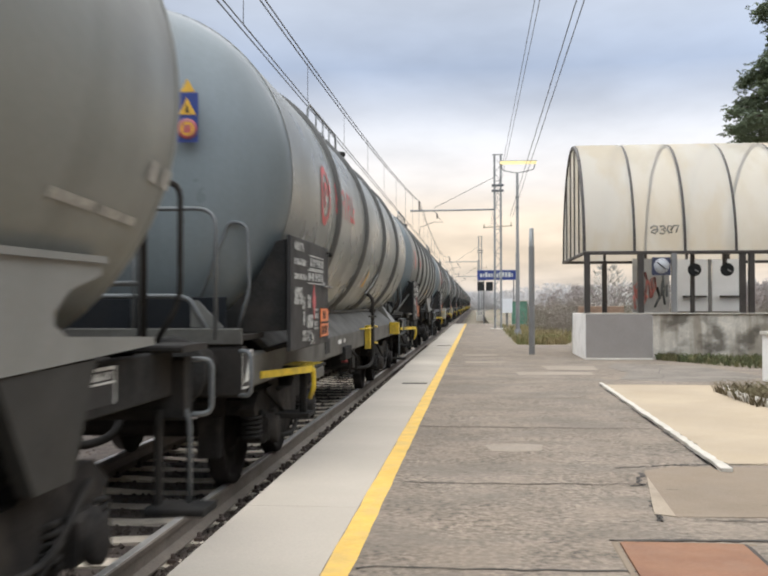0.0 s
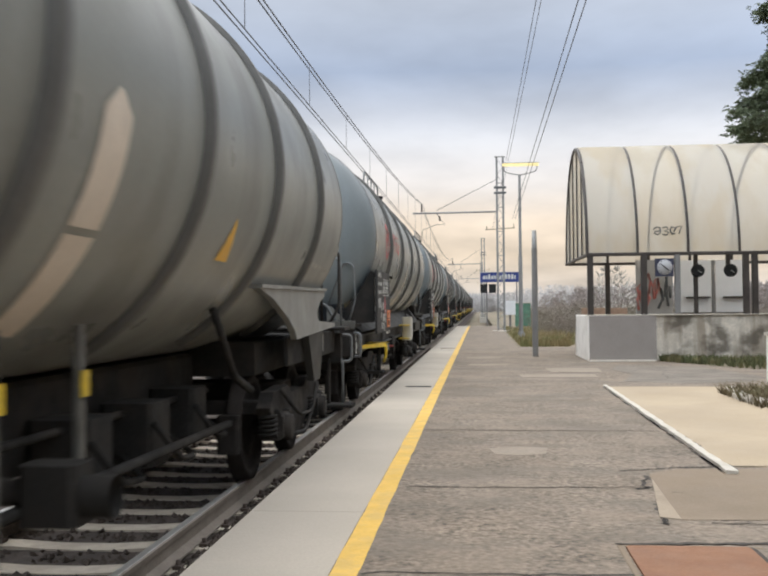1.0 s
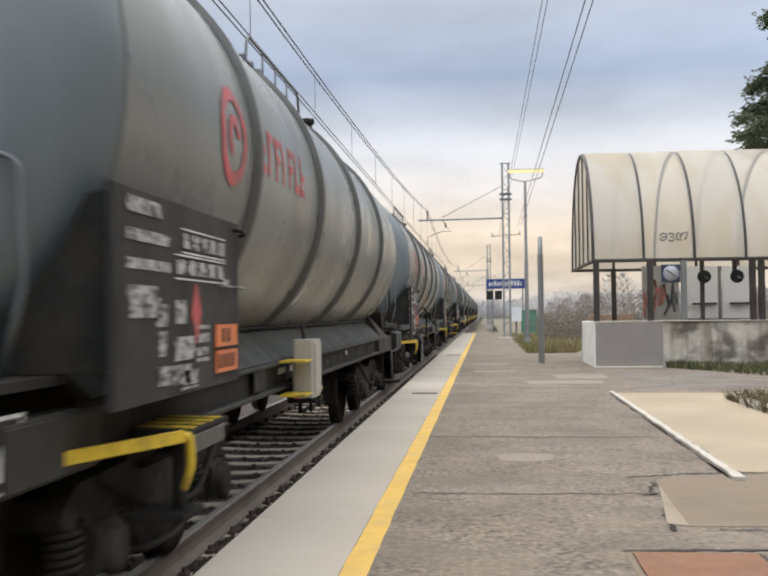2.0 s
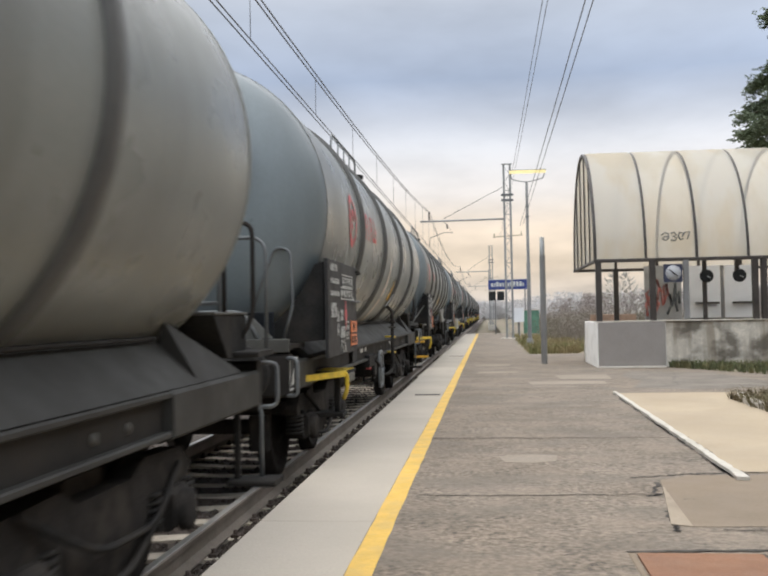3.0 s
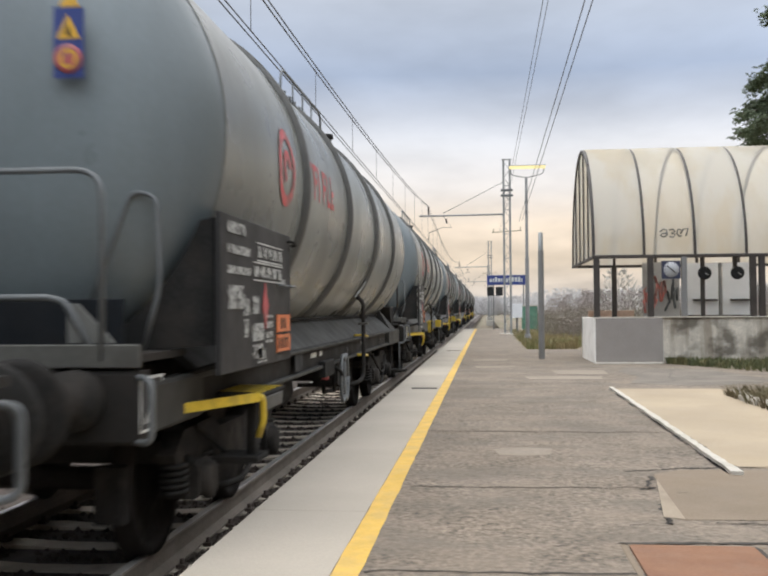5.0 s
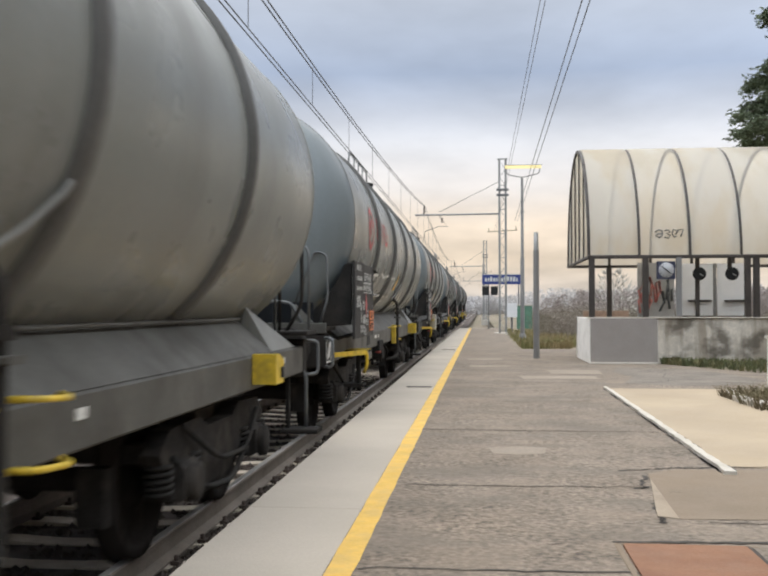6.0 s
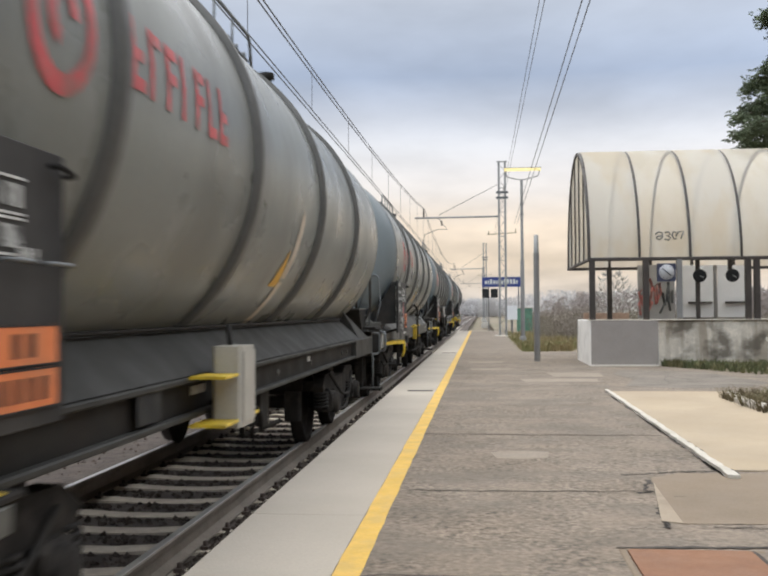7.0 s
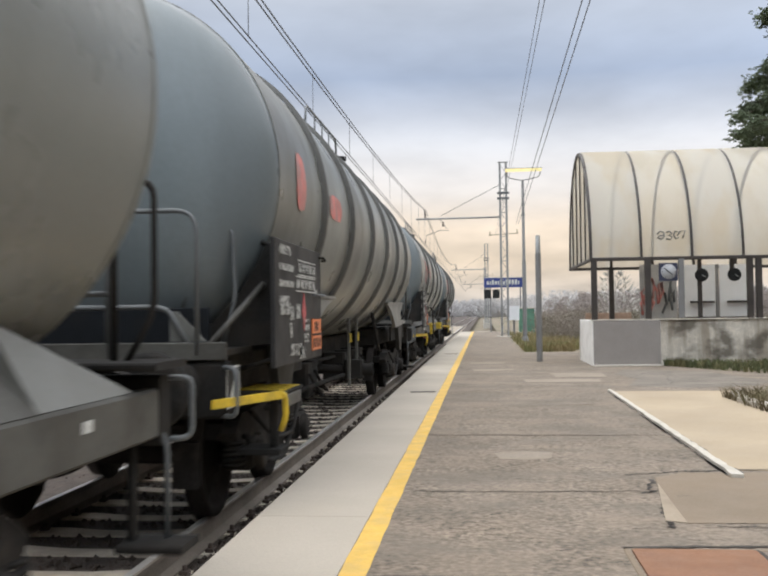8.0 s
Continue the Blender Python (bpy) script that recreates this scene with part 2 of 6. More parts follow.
POLE_GREY = mat("grey_pole_paint", (0.20, 0.195, 0.19), 0.6, vary=0.12, scale=2, bump=0.05)
WIRE = mat("copper_wire", (0.055, 0.05, 0.05), 0.5, metal=0.3, vary=0.1, scale=5, bump=0.0)
CERAMIC = mat("brown_insulator", (0.06, 0.04, 0.035), 0.25, vary=0.1, bump=0.0)
SHELTER_STEEL = mat("dark_brown_steel", (0.042, 0.034, 0.029), 0.5, vary=0.2, scale=4, bump=0.05)
WALL_WHITE = mat("white_plaster", (0.86, 0.835, 0.79), 0.85, vary=0.03, scale=2, fine=40, bump=0.03, dirt=(0.546, 0.510, 0.458), dirt_amount=0.3, dirt_scale=3.0)
WALL_GREY = mat("grey_painted_panel", (0.285, 0.256, 0.236), 0.85, vary=0.06, scale=2, fine=40, bump=0.15)
WALL_STAINED = mat("stained_plaster", (0.612, 0.557, 0.476), 0.9, vary=0.16, scale=5, fine=30, bump=0.4, dirt=(0.255, 0.208, 0.153), dirt_amount=0.75, dirt_scale=4.5, dirt_edge=(0.44, 0.64), streak=True,
                   stain=(0.102, 0.085, 0.064), stain_amount=0.85, stain_map=(1.0, 1, 1.2), stain_scale=2.0, stain_edge=(0.44, 0.60))
BOARD_WHITE = mat("white_board", (0.774, 0.774, 0.783), 0.5, vary=0.05, scale=2, bump=0.02)
BOARD_GREY = mat("grey_board", (0.36, 0.35, 0.34), 0.6, vary=0.15, scale=3, bump=0.02)
LAMP_GLOW = mat("lit_tube_cover", (0.9, 0.78, 0.38), 0.5, vary=0.05, bump=0.0, emission=0.75)
SOIL = mat("dry_soil", (0.196, 0.157, 0.111), 0.95, vary=0.3, scale=0.6, fine=20, bump=0.5, dirt=(0.123, 0.119, 0.060), dirt_amount=0.8, dirt_scale=0.5)
GRASS = mat("grass_blades", (0.170, 0.166, 0.060), 0.8, vary=0.35, scale=0.9, fine=15, bump=0.0, dirt=(0.281, 0.212, 0.106), dirt_amount=0.85, dirt_scale=1.0, dirt_edge=(0.42, 0.56))
GREEN_WEEDS = mat("dark_green_weeds", (0.085, 0.095, 0.036), 0.8, vary=0.4, scale=2, fine=15, bump=0.0, dirt=(0.17, 0.14, 0.06), dirt_amount=0.7, dirt_scale=2.5)
DRY_WEEDS = mat("dry_weeds", (0.135, 0.105, 0.055), 0.85, vary=0.35, scale=2, fine=15, bump=0.0, dirt=(0.10, 0.095, 0.04), dirt_amount=0.6, dirt_scale=2)
BRUSH = mat("bare_brush", (0.216, 0.180, 0.145), 0.9, vary=0.35, scale=0.4, fine=8, bump=0.0, dirt=(0.092, 0.088, 0.044), dirt_amount=0.7, dirt_scale=0.3)
FAR_WOOD = mat("far_bare_wood", (0.30, 0.26, 0.24), 0.95, vary=0.2, scale=0.08, fine=1.0, bump=0.0, dirt=(0.22, 0.185, 0.165), dirt_amount=0.6, dirt_scale=0.05)
PALE_TWIG = mat("pale_bare_twigs", (0.46, 0.43, 0.38), 0.9, vary=0.15, scale=1, bump=0.0)
# distance haze is mixed into the colour of these trees
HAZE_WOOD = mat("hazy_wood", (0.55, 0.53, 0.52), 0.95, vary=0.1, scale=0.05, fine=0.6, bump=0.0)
BARK = mat("tree_bark", (0.10, 0.08, 0.06), 0.9, vary=0.3, scale=3, fine=20, bump=0.5)
NEEDLE = mat("cedar_needles", (0.115, 0.145, 0.08), 0.75, vary=0.4, scale=0.8, fine=12, bump=0.0)
GRAFFITI = mat("pale_spray_paint", (0.66, 0.65, 0.61), 0.6, vary=0.15, scale=6, bump=0.0)
HOLE = mat("dark_opening", (0.012, 0.012, 0.012), 0.8, vary=0.1, bump=0.0)


def canopy_plastic(name, low, high, clear):
    """Yellowed translucent sheet: part of the light passes through."""
    m = bpy.data.materials.new(name)
    m.use_nodes = True
    nt = m.node_tree
    N, K = nt.nodes.new, nt.links.new
    out = nt.nodes["Material Output"]
    nt.nodes.remove(nt.nodes["Principled BSDF"])
    co = N("ShaderNodeTexCoord")
    oi = N("ShaderNodeObjectInfo")
    mp = N("ShaderNodeMapping")
    mp.inputs["Scale"].default_value = (1.0, 0.45, 0.45)
    K(co.outputs["Object"], mp.inputs[0])
    n = N("ShaderNodeTexNoise")
    n.inputs["Scale"].default_value, n.inputs["Detail"].default_value = 1.6, 6
    K(mp.outputs[0], n.inputs["Vector"])
    r = N("ShaderNodeValToRGB")
    e = r.color_ramp.elements
    e[0].position, e[0].color = 0.42, (*low, 1)
    e[1].position, e[1].color = 0.60, (*high, 1)
    K(n.outputs[0], r.inputs[0])
    rr = N("ShaderNodeMapRange")
    for i, v in ((3, 0.93), (4, 1.04)):
        rr.inputs[i].default_value = v
    K(oi.outputs["Random"], rr.inputs[0])
    mx = N("ShaderNodeMix")
    mx.data_type, mx.blend_type = "RGBA", "MULTIPLY"
    mx.inputs[0].default_value = 1.0
    K(r.outputs[0], mx.inputs[6])
    K(rr.outputs[0], mx.inputs[7])
    d, t, g, a, s, p = (N("ShaderNodeBsdfDiffuse"), N("ShaderNodeBsdfTranslucent"), N("ShaderNodeBsdfGlossy"), N("ShaderNodeMixShader"),
                        N("ShaderNodeMixShader"), N("ShaderNodeBsdfTransparent"))
    s2 = N("ShaderNodeMixShader")
    for q in (d, t, p):
        K(mx.outputs[2], q.inputs[0])
    g.inputs["Roughness"].default_value = 0.3
    a.inputs[0].default_value, s.inputs[0].default_value, s2.inputs[0].default_value = 0.60, 0.05, clear
    K(d.outputs[0], a.inputs[1])
    K(t.outputs[0], a.inputs[2])
    K(a.outputs[0], s.inputs[1])
    K(g.outputs[0], s.inputs[2])
    K(s.outputs[0], s2.inputs[1])
    K(p.outputs[0], s2.inputs[2])
    K(s2.outputs[0], out.inputs[0])
    return m


CANOPY = canopy_plastic("yellowed_translucent_sheet", (0.77, 0.69, 0.555), (0.80, 0.755, 0.67), 0.16)
CANOPY_CLEAR = canopy_plastic("clearer_translucent_sheet", (0.85, 0.79, 0.68), (0.91, 0.88, 0.81), 0.46)


# ---------------------------------------------------------------- mesh helpers
class Shape:
    """Vertices and faces gathered from simple shaped pieces, for one mesh."""

    def __init__(self):
        self.v, self.f, self.smooth, self.weld = [], [], [], False

    def add(self, verts, faces, smooth=False):
        o = len(self.v)
        self.v += [tuple(p) for p in verts]
        self.f += [tuple(i + o for i in q) for q in faces]
        self.smooth += [smooth] * len(faces)
        return self

    def box(self, x0, x1, y0, y1, z0, z1, c=None):
        """A box with chamfered edges along its longest side."""
        s = (x1 - x0, y1 - y0, z1 - z0)
        c = min(0.012, 0.2 * min(s)) if c is None else c
        k = max(range(3), key=lambda i: s[i])
        a, b = [i for i in range(3) if i != k]
        lo, hi = (x0, y0, z0), (x1, y1, z1)
        ring = [(lo[a] + c, lo[b]), (hi[a] - c, lo[b]), (hi[a], lo[b] + c), (hi[a], hi[b] - c), (hi[a] - c, hi[b]), (lo[a] + c, hi[b]), (lo[a], hi[b] - c), (lo[a], lo[b] + c)]
        v = []
        for e in (lo[k], hi[k]):
            for p, q in ring:
                w = [0, 0, 0]
                w[k], w[a], w[b] = e, p, q
                v.append(tuple(w))
        f = [(i, (i + 1) % 8, 8 + (i + 1) % 8, 8 + i) for i in range(8)] + [tuple(range(7, -1, -1)), tuple(range(8, 16))]
        if (k, a, b) == (1, 0, 2):
            f = [tuple(reversed(q)) for q in f]
        return self.add(v, f)

    def prism(self, outline, axis, lo, hi):
        """A flat outline drawn out along an axis ('x', 'y' or 'z')."""
        n = len(outline)
        k = "xyz".index(axis)
        a, b = [i for i in range(3) if i != k]
        v = []
        for e in (lo, hi):
            for p, q in outline:
                w = [0, 0, 0]
                w[k], w[a], w[b] = e, p, q
                v.append(tuple(w))
        return self.add(v, [(i, (i + 1) % n, n + (i + 1) % n, n + i) for i in range(n)] + [tuple(range(n - 1, -1, -1)), tuple(range(n, 2 * n))])

    def lathe(self, profile, centre, axis="y", n=24, smooth=True, start=0.0, arc=360.0):
        """A profile of (along, radius) turned about an axis through centre."""
        k = "xyz".index(axis)
        a, b = [i for i in range(3) if i != k]
        full = arc >= 360
        m = n if full else n + 1
        v = []
        for t, r in profile:
            for i in range(m):
                g = radians(start + arc * i / n)
                w = [0, 0, 0]
                w[k], w[a], w[b] = centre[k] + t, centre[a] + r * math.cos(g), centre[b] + r * math.sin(g)
                v.append(tuple(w))
        f = []
        for j in range(len(profile) - 1):
            for i in range(n):
                i2 = (i + 1) % m
                f.append((j * m + i, j * m + i2, (j + 1) * m + i2, (j + 1) * m + i))
        return self.add(v, f, smooth)

    def tube(self, points, r, n=8):
        """A round bar along a line of points, with closed ends."""
        pts = [Vector(p) for p in points]
        v, f = [], []
        for i, p in enumerate(pts):
            d = (pts[min(i + 1, len(pts) - 1)] - pts[max(i - 1, 0)]).normalized()
            u = d.orthogonal().normalized() if i == 0 else (u - d * u.dot(d)).normalized()
            w = d.cross(u)
            for j in range(n):
                g = 2 * math.pi * j / n
                v.append(tuple(p + (u * math.cos(g) + w * math.sin(g)) * r))
        for i in range(len(pts) - 1):
            for j in range(n):
                k = (j + 1) % n
                f.append((i * n + j, i * n + k, (i + 1) * n + k, (i + 1) * n + j))
        f += [tuple(range(n - 1, -1, -1)), tuple(range((len(pts) - 1) * n, len(pts) * n))]
        return self.add(v, f, True)

    def mesh(self, name, material):
        me = bpy.data.meshes.new(name)
        me.from_pydata(self.v, [], self.f)
        me.polygons.foreach_set("use_smooth", self.smooth)
        bm = bmesh.new()
        bm.from_mesh(me)
        if self.weld:
            bmesh.ops.remove_doubles(bm, verts=bm.verts, dist=0.0008)
        bmesh.ops.recalc_face_normals(bm, faces=bm.faces)
        bm.to_mesh(me)
        bm.free()
        me.materials.append(material)
        return me


def bend(points, r=0.08, n=4):
    """A line of points with its corners rounded."""
    p = [Vector(q) for q in points]
    out = [p[0]]
    for i in range(1, len(p) - 1):
        a, b = p[i - 1] - p[i], p[i + 1] - p[i]
        k = min(r, a.length * 0.45, b.length * 0.45)
        s, e = p[i] + a.normalized() * k, p[i] + b.normalized() * k
        for j in range(n + 1):
            t = j / n
            out.append(s * (1 - t) ** 2 + p[i] * 2 * t * (1 - t) + e * t * t)
    return out + [p[-1]]


def part(name, shape, material, parent, label="", at=None):
    me = shape if isinstance(shape, bpy.types.Mesh) else shape.mesh(name, material)
    ob = new(name, me)
    ob.parent = parent
    if at is not None:
        ob.matrix_basis = at
    return tagged(ob, label)


def thing(name, label, category, at=None, group="", kind=""):
    ob = new(name)
    ob.empty_display_size = 0.2
    if at is not None:
        ob.matrix_basis = at
    return tagged(ob, label, category, group, kind)


def solid(name, shape, material, label, category="", kind="", at=None, group=""):
    ob = new(name, shape.mesh(name, material))
    if at is not None:
        ob.matrix_basis = at
    return tagged(ob, label, category, group, kind)


# ---------------------------------------------------------------- ground, track and platform
AXIS = -2.83                # the track's middle
EDGE = -1.44                # the platform's edge
TOP = 0.25                  # the platform's top over the rail


def wavy_sheet(x0, x1, y0, y1, z, nx, ny, rise, seed):
    s = Shape()
    for j in range(ny + 1):
        for i in range(nx + 1):
            x, y = x0 + (x1 - x0) * i / nx, y0 + (y1 - y0) * j / ny
            s.v.append((x, y, z + rise * noise.noise((x * 0.7 + seed, y * 0.7, seed))))
    for j in range(ny):
        for i in range(nx):
            a = j * (nx + 1) + i
            s.f.append((a, a + 1, a + nx + 2, a + nx + 1))
            s.smooth.append(True)
    return s


def build_ground():
    s = Shape()
    s.add([(-3000, -3000, -0.75), (3000, -3000, -0.75), (3000, 3000, -0.75), (-3000, 3000, -0.75)], [(0, 1, 2, 3)])
    solid("ground", s, SOIL, "dry winter soil with patchy grass", kind="structure")
    # raised soil beside the platform
    s = wavy_sheet(0.9, 60, 30.5, 190, 0.16, 40, 60, 0.10, 3.0)
    solid("verge_ground", s, SOIL, "rough dry verge beside the platform end", kind="structure")


def build_enclosure():
    """A plain unseen wall beside the viewer, added to block low light from the right."""
    s = Shape().box(10.5, 10.9, -30, 19, -0.75, 9.0, 0.0)
    solid("wall_east", s, UNSEEN_WALL, "plain unseen wall added to block low light", kind="structure")


def build_ballast():
    rng = random.Random(5)
    s = Shape()
    prof = [(-16.0, -0.75), (-13.5, -0.24), (-6.2, -0.24), (-1.9, -0.24), (-0.93, -0.20), (0.86, -0.20), (0.95, -0.165), (1.32, -0.15), (1.60, -0.16)]
    ys = [-30 + 6 * i for i in range(70)]
    for y in ys:
        for x, z in prof:
            s.v.append((AXIS + x, y, z))
    n = len(prof)
    for j in range(len(ys) - 1):
        for i in range(n - 1):
            a = j * n + i
            s.f.append((a, a + 1, a + n + 1, a + n))
            s.smooth.append(False)
    bed = solid("ballast_bed", s, BALLAST, "dark crushed-stone track bed", kind="structure")
    # loose stones, thickest where they show beside the rail and between the sleepers
    st = Shape()
    for k in range(15000):
        if k < 6500:
            x, y = rng.uniform(0.84, 1.40), rng.uniform(2.0, 26)
        elif k < 12500:
            x, y = rng.uniform(-0.70, 0.70), rng.uniform(2.5, 24)
            if abs(((y + 0.405) % 0.6) - 0.3) > 0.17:
                continue
        else:
            x, y = rng.uniform(-5.0, -0.85), rng.uniform(2.0, 30)
        z = (-0.165 if x > 0.93 else -0.20 if x > 0.8 else -0.205 if x > -0.8 else -0.245) + rng.uniform(0, 0.02)
        r = rng.uniform(0.016, 0.036)
        pts = []
        for dx, dy, dz in ((1, 0, 0), (-1, 0, 0), (0, 1, 0), (0, -1, 0), (0, 0, 1), (0, 0, -1)):
            q = r * rng.uniform(0.6, 1.25)
            pts.append((AXIS + x + dx * q + rng.uniform(-.3, .3) * r, y + dy * q + rng.uniform(-.3, .3) * r, z + dz * q * 0.8))
        st.add(pts, [(0, 2, 4), (2, 1, 4), (1, 3, 4), (3, 0, 4), (2, 0, 5), (1, 2, 5), (3, 1, 5), (0, 3, 5)])
    part("ballast_stones", st, BALLAST, bed, "loose crushed track stones")["kind"] = "stuff"


def rail_outline():
    h = [(0.075, -0.172), (0.075, -0.160), (0.012, -0.135), (0.010, -0.055), (0.034, -0.040), (0.036, -0.008), (0.028, 0.0)]
    return h + [(-x, z) for x, z in reversed(h)]


def build_track():
    for side in (-1, 1):
        x = AXIS + side * 0.7525
        s = Shape().prism([(x + a, b) for a, b in rail_outline()], "y", -30, 380)
        ob = solid("rail", s, RAIL_SIDE, "worn steel running rail on concrete sleepers", "rail", kind="structure")
        part("rail_head", Shape().prism([(x - 0.027, 0.0005), (x + 0.027, 0.0005), (x + 0.024, 0.003), (x - 0.024, 0.003)], "y", -30, 380), RAIL_TOP, ob, "polished running surface")
    sl = Shape()
    sl.prism([(-1.2, -0.36), (1.2, -0.36), (1.2, -0.20), (1.17, -0.178), (0.5, -0.172), (0.2, -0.19), (-0.2, -0.19), (-0.5, -0.172), (-1.17, -0.178), (-1.2, -0.20)], "y", -0.10, 0.10)
    clips = Shape()
    for k in (-1, 1):
        for o in (-1, 1):
            c = k * 0.7525 + o * 0.12
            for i in range(70):
                y = -2.805 + 0.6 * i
                clips.box(AXIS + c - 0.03, AXIS + c + 0.03, y - 0.04, y + 0.04, -0.175, -0.15)
                clips.lathe([(0, 0.018), (0.03, 0.018), (0.035, 0.001)], (AXIS + c, y, -0.15), "z", 6)
    bed = thing("sleeper_row", "grey concrete sleepers under the rails", "sleepers", kind="structure")
    part("rail_clips", clips, RUSTY_CLIP, bed, "small rusty rail clips")["kind"] = "stuff"
    me = sl.mesh("sleeper", SLEEPER)
    rng = random.Random(8)
    for i in range(200):
        part("sleeper", me, SLEEPER, bed, at=pose(AXIS + rng.uniform(-0.015, 0.015), -2.805 + 0.6 * i, rng.uniform(-0.006, 0.004), 0, 0, rng.uniform(-0.5, 0.5)))


def strip(points, width, z, rng=None):
    """A flat ribbon along points, its width uneven."""
    s = Shape()
    P = [Vector((p[0], p[1], 0)) for p in points]
    for i, p in enumerate(P):
        d = (P[min(i + 1, len(P) - 1)] - P[max(i - 1, 0)]).normalized()
        n = Vector((-d.y, d.x, 0))
        w = width * (rng.uniform(0.3, 1.2) if rng else 1.0) / 2
        s.v += [(p.x - n.x * w, p.y - n.y * w, z), (p.x + n.x * w, p.y + n.y * w, z)]
    for i in range(len(P) - 1):
        s.f.append((2 * i, 2 * i + 1, 2 * i + 3, 2 * i + 2))
        s.smooth.append(False)
    return s


def crack_line(x0, y0, x1, y1, rng, wob=0.03, n=14):
    return [(x0 + (x1 - x0) * i / n + rng.uniform(-wob, wob), y0 + (y1 - y0) * i / n + rng.uniform(-wob, wob)) for i in range(n + 1)]


def build_platform():
    rng = random.Random(21)
    s = Shape()
    s.prism([(-0.72, -30), (14, -30), (14, 22.6), (9, 30.2), (1.15, 30.2), (1.25, 62), (-0.72, 62)], "z", -0.75, TOP)
    plat = solid("platform", s, ASPHALT, "worn grey asphalt station platform", kind="structure")
    body = Shape().box(EDGE + 0.06, -0.722, -30, 62, -0.75, 0.10, 0.0)
    part("platform_wall", body, COPING, plat, "concrete platform side wall")
    # coping blocks along the edge, each with a thin joint
    me = Shape().prism([(EDGE, 0.10), (-0.724, 0.10), (-0.724, 0.246), (EDGE + 0.012, 0.246), (EDGE, 0.236)], "y", 0.0001, 1.9999).mesh("coping_block", COPING)
    for i in range(46):
        part("coping_block", me, COPING, plat, at=pose(0, -30 + 2 * i, rng.uniform(-0.0005, 0.0005)))
    # painted line with ragged edges
    line = Shape()
    ys = [-6 + 0.25 * i for i in range(272)]
    for y in ys:
        line.v += [(-0.716 + rng.uniform(-0.004, 0.004), y, TOP + 0.003), (-0.582 + rng.uniform(-0.004, 0.004), y, TOP + 0.003)]
    for i in range(len(ys) - 1):
        line.f.append((2 * i, 2 * i + 1, 2 * i + 3, 2 * i + 2))
        line.smooth.append(False)
    part("safety_line", line, YELLOW_LINE, plat, "yellow painted safety line")
    part("end_line", Shape().box(-1.40, 0.9, 61.6, 61.95, TOP + 0.001, TOP + 0.006), KERB, plat, "white line at the platform end")
    # drain slots across the coping
    for y in (15.4, 29.4):
        part("drain_slot", Shape().box(-1.16, -0.77, y - 0.06, y + 0.06, TOP - 0.004, TOP + 0.004), HOLE, plat, "dark drain slot")
    # joints and cracks in the asphalt
    cracks = Shape()
    for y, x0, x1, w in ((4.62, -0.55, 0.8, 0.022), (6.83, -0.5, 1.22, 0.026), (9.95, -0.55, 1.75, 0.036), (13.0, -0.3, 1.7, 0.012), (16.4, 0.5, 1.9, 0.03), (18.5, 0.2, 2.2, 0.04), (20.8, 0.9, 2.3, 0.05), (26.0, -0.5, 1.3, 0.05), (11.2, 0.3, 1.5, 0.012)):
        c = strip(crack_line(x0, y, x1, y + rng.uniform(-0.05, 0.1), rng), w, TOP + 0.0035, rng)
        cracks.add(c.v, c.f)
    for *a, w in ((1.04, 7.55, 1.5, 7.72, 0.022), (1.5, 7.72, 1.90, 7.80, 0.03), (1.14, 6.95, 1.205, 7.35, 0.022), (1.05, 6.82, 1.16, 6.88, 0.03), (1.135, 6.5, 1.07, 5.9, 0.028), (1.07, 5.9, 1.05, 5.72, 0.025), (1.3, 5.78, 2.4, 5.76, 0.012)):
        c = strip(crack_line(*a, rng, wob=0.02, n=18), w * 1.6, TOP + 0.0035, rng)
        cracks.add(c.v, c.f)
    for i in range(5):
        a = (rng.uniform(1.0, 3.5), rng.uniform(16, 21), rng.uniform(1.5, 4), rng.uniform(16, 21.5))
        c = strip(crack_line(*a, rng, wob=0.05), 0.012, TOP + 0.0035, rng)
        cracks.add(c.v, c.f)
    for i in range(26):
        x, y, a, q = rng.uniform(-0.5, 1.8), rng.uniform(4.4, 15), rng.uniform(-0.5, 0.5), rng.uniform(0.03, 0.14)
        c = strip(crack_line(x, y, x + q * math.cos(a), y + q * math.sin(a), rng, wob=0.008, n=5), 0.012, TOP + 0.0035, rng)
        cracks.add(c.v, c.f)
    part("cracks", cracks, CRACK, plat, "dark joints and cracks in the asphalt")
    # smoother repair patches
    for x0, x1, y0, y1 in ((0.12, 0.55, 8.35, 8.75), (0.75, 2.05, 17.3, 18.1), (1.35, 2.3, 18.6, 19.9), (-0.3, 0.5, 23.5, 24.4), (-0.2, 0.6, 20.8, 21.3)):
        out = [(x0, y0), ((x0 + x1) / 2, y0 - 0.05), (x1, y0 + 0.05), (x1 + 0.04, y1), ((x0 + x1) / 2, y1 + 0.06), (x0 - 0.05, y1 - 0.04)]
        part("repair_patch", Shape().prism(out, "z", TOP - 0.02, TOP + 0.0025), ASPHALT_PATCH, plat, "pale worn repair patch")
    dark = [(2.35, 16.4), (3.2, 15.9), (4.3, 16.2), (4.9, 17.2), (4.4, 20.2), (2.9, 20.9), (2.55, 19.4), (2.75, 18.0)]
    part("dark_repair", Shape().prism(dark, "z", TOP - 0.02, TOP + 0.0022), ASPHALT_DARK, plat, "rough dark asphalt repair")
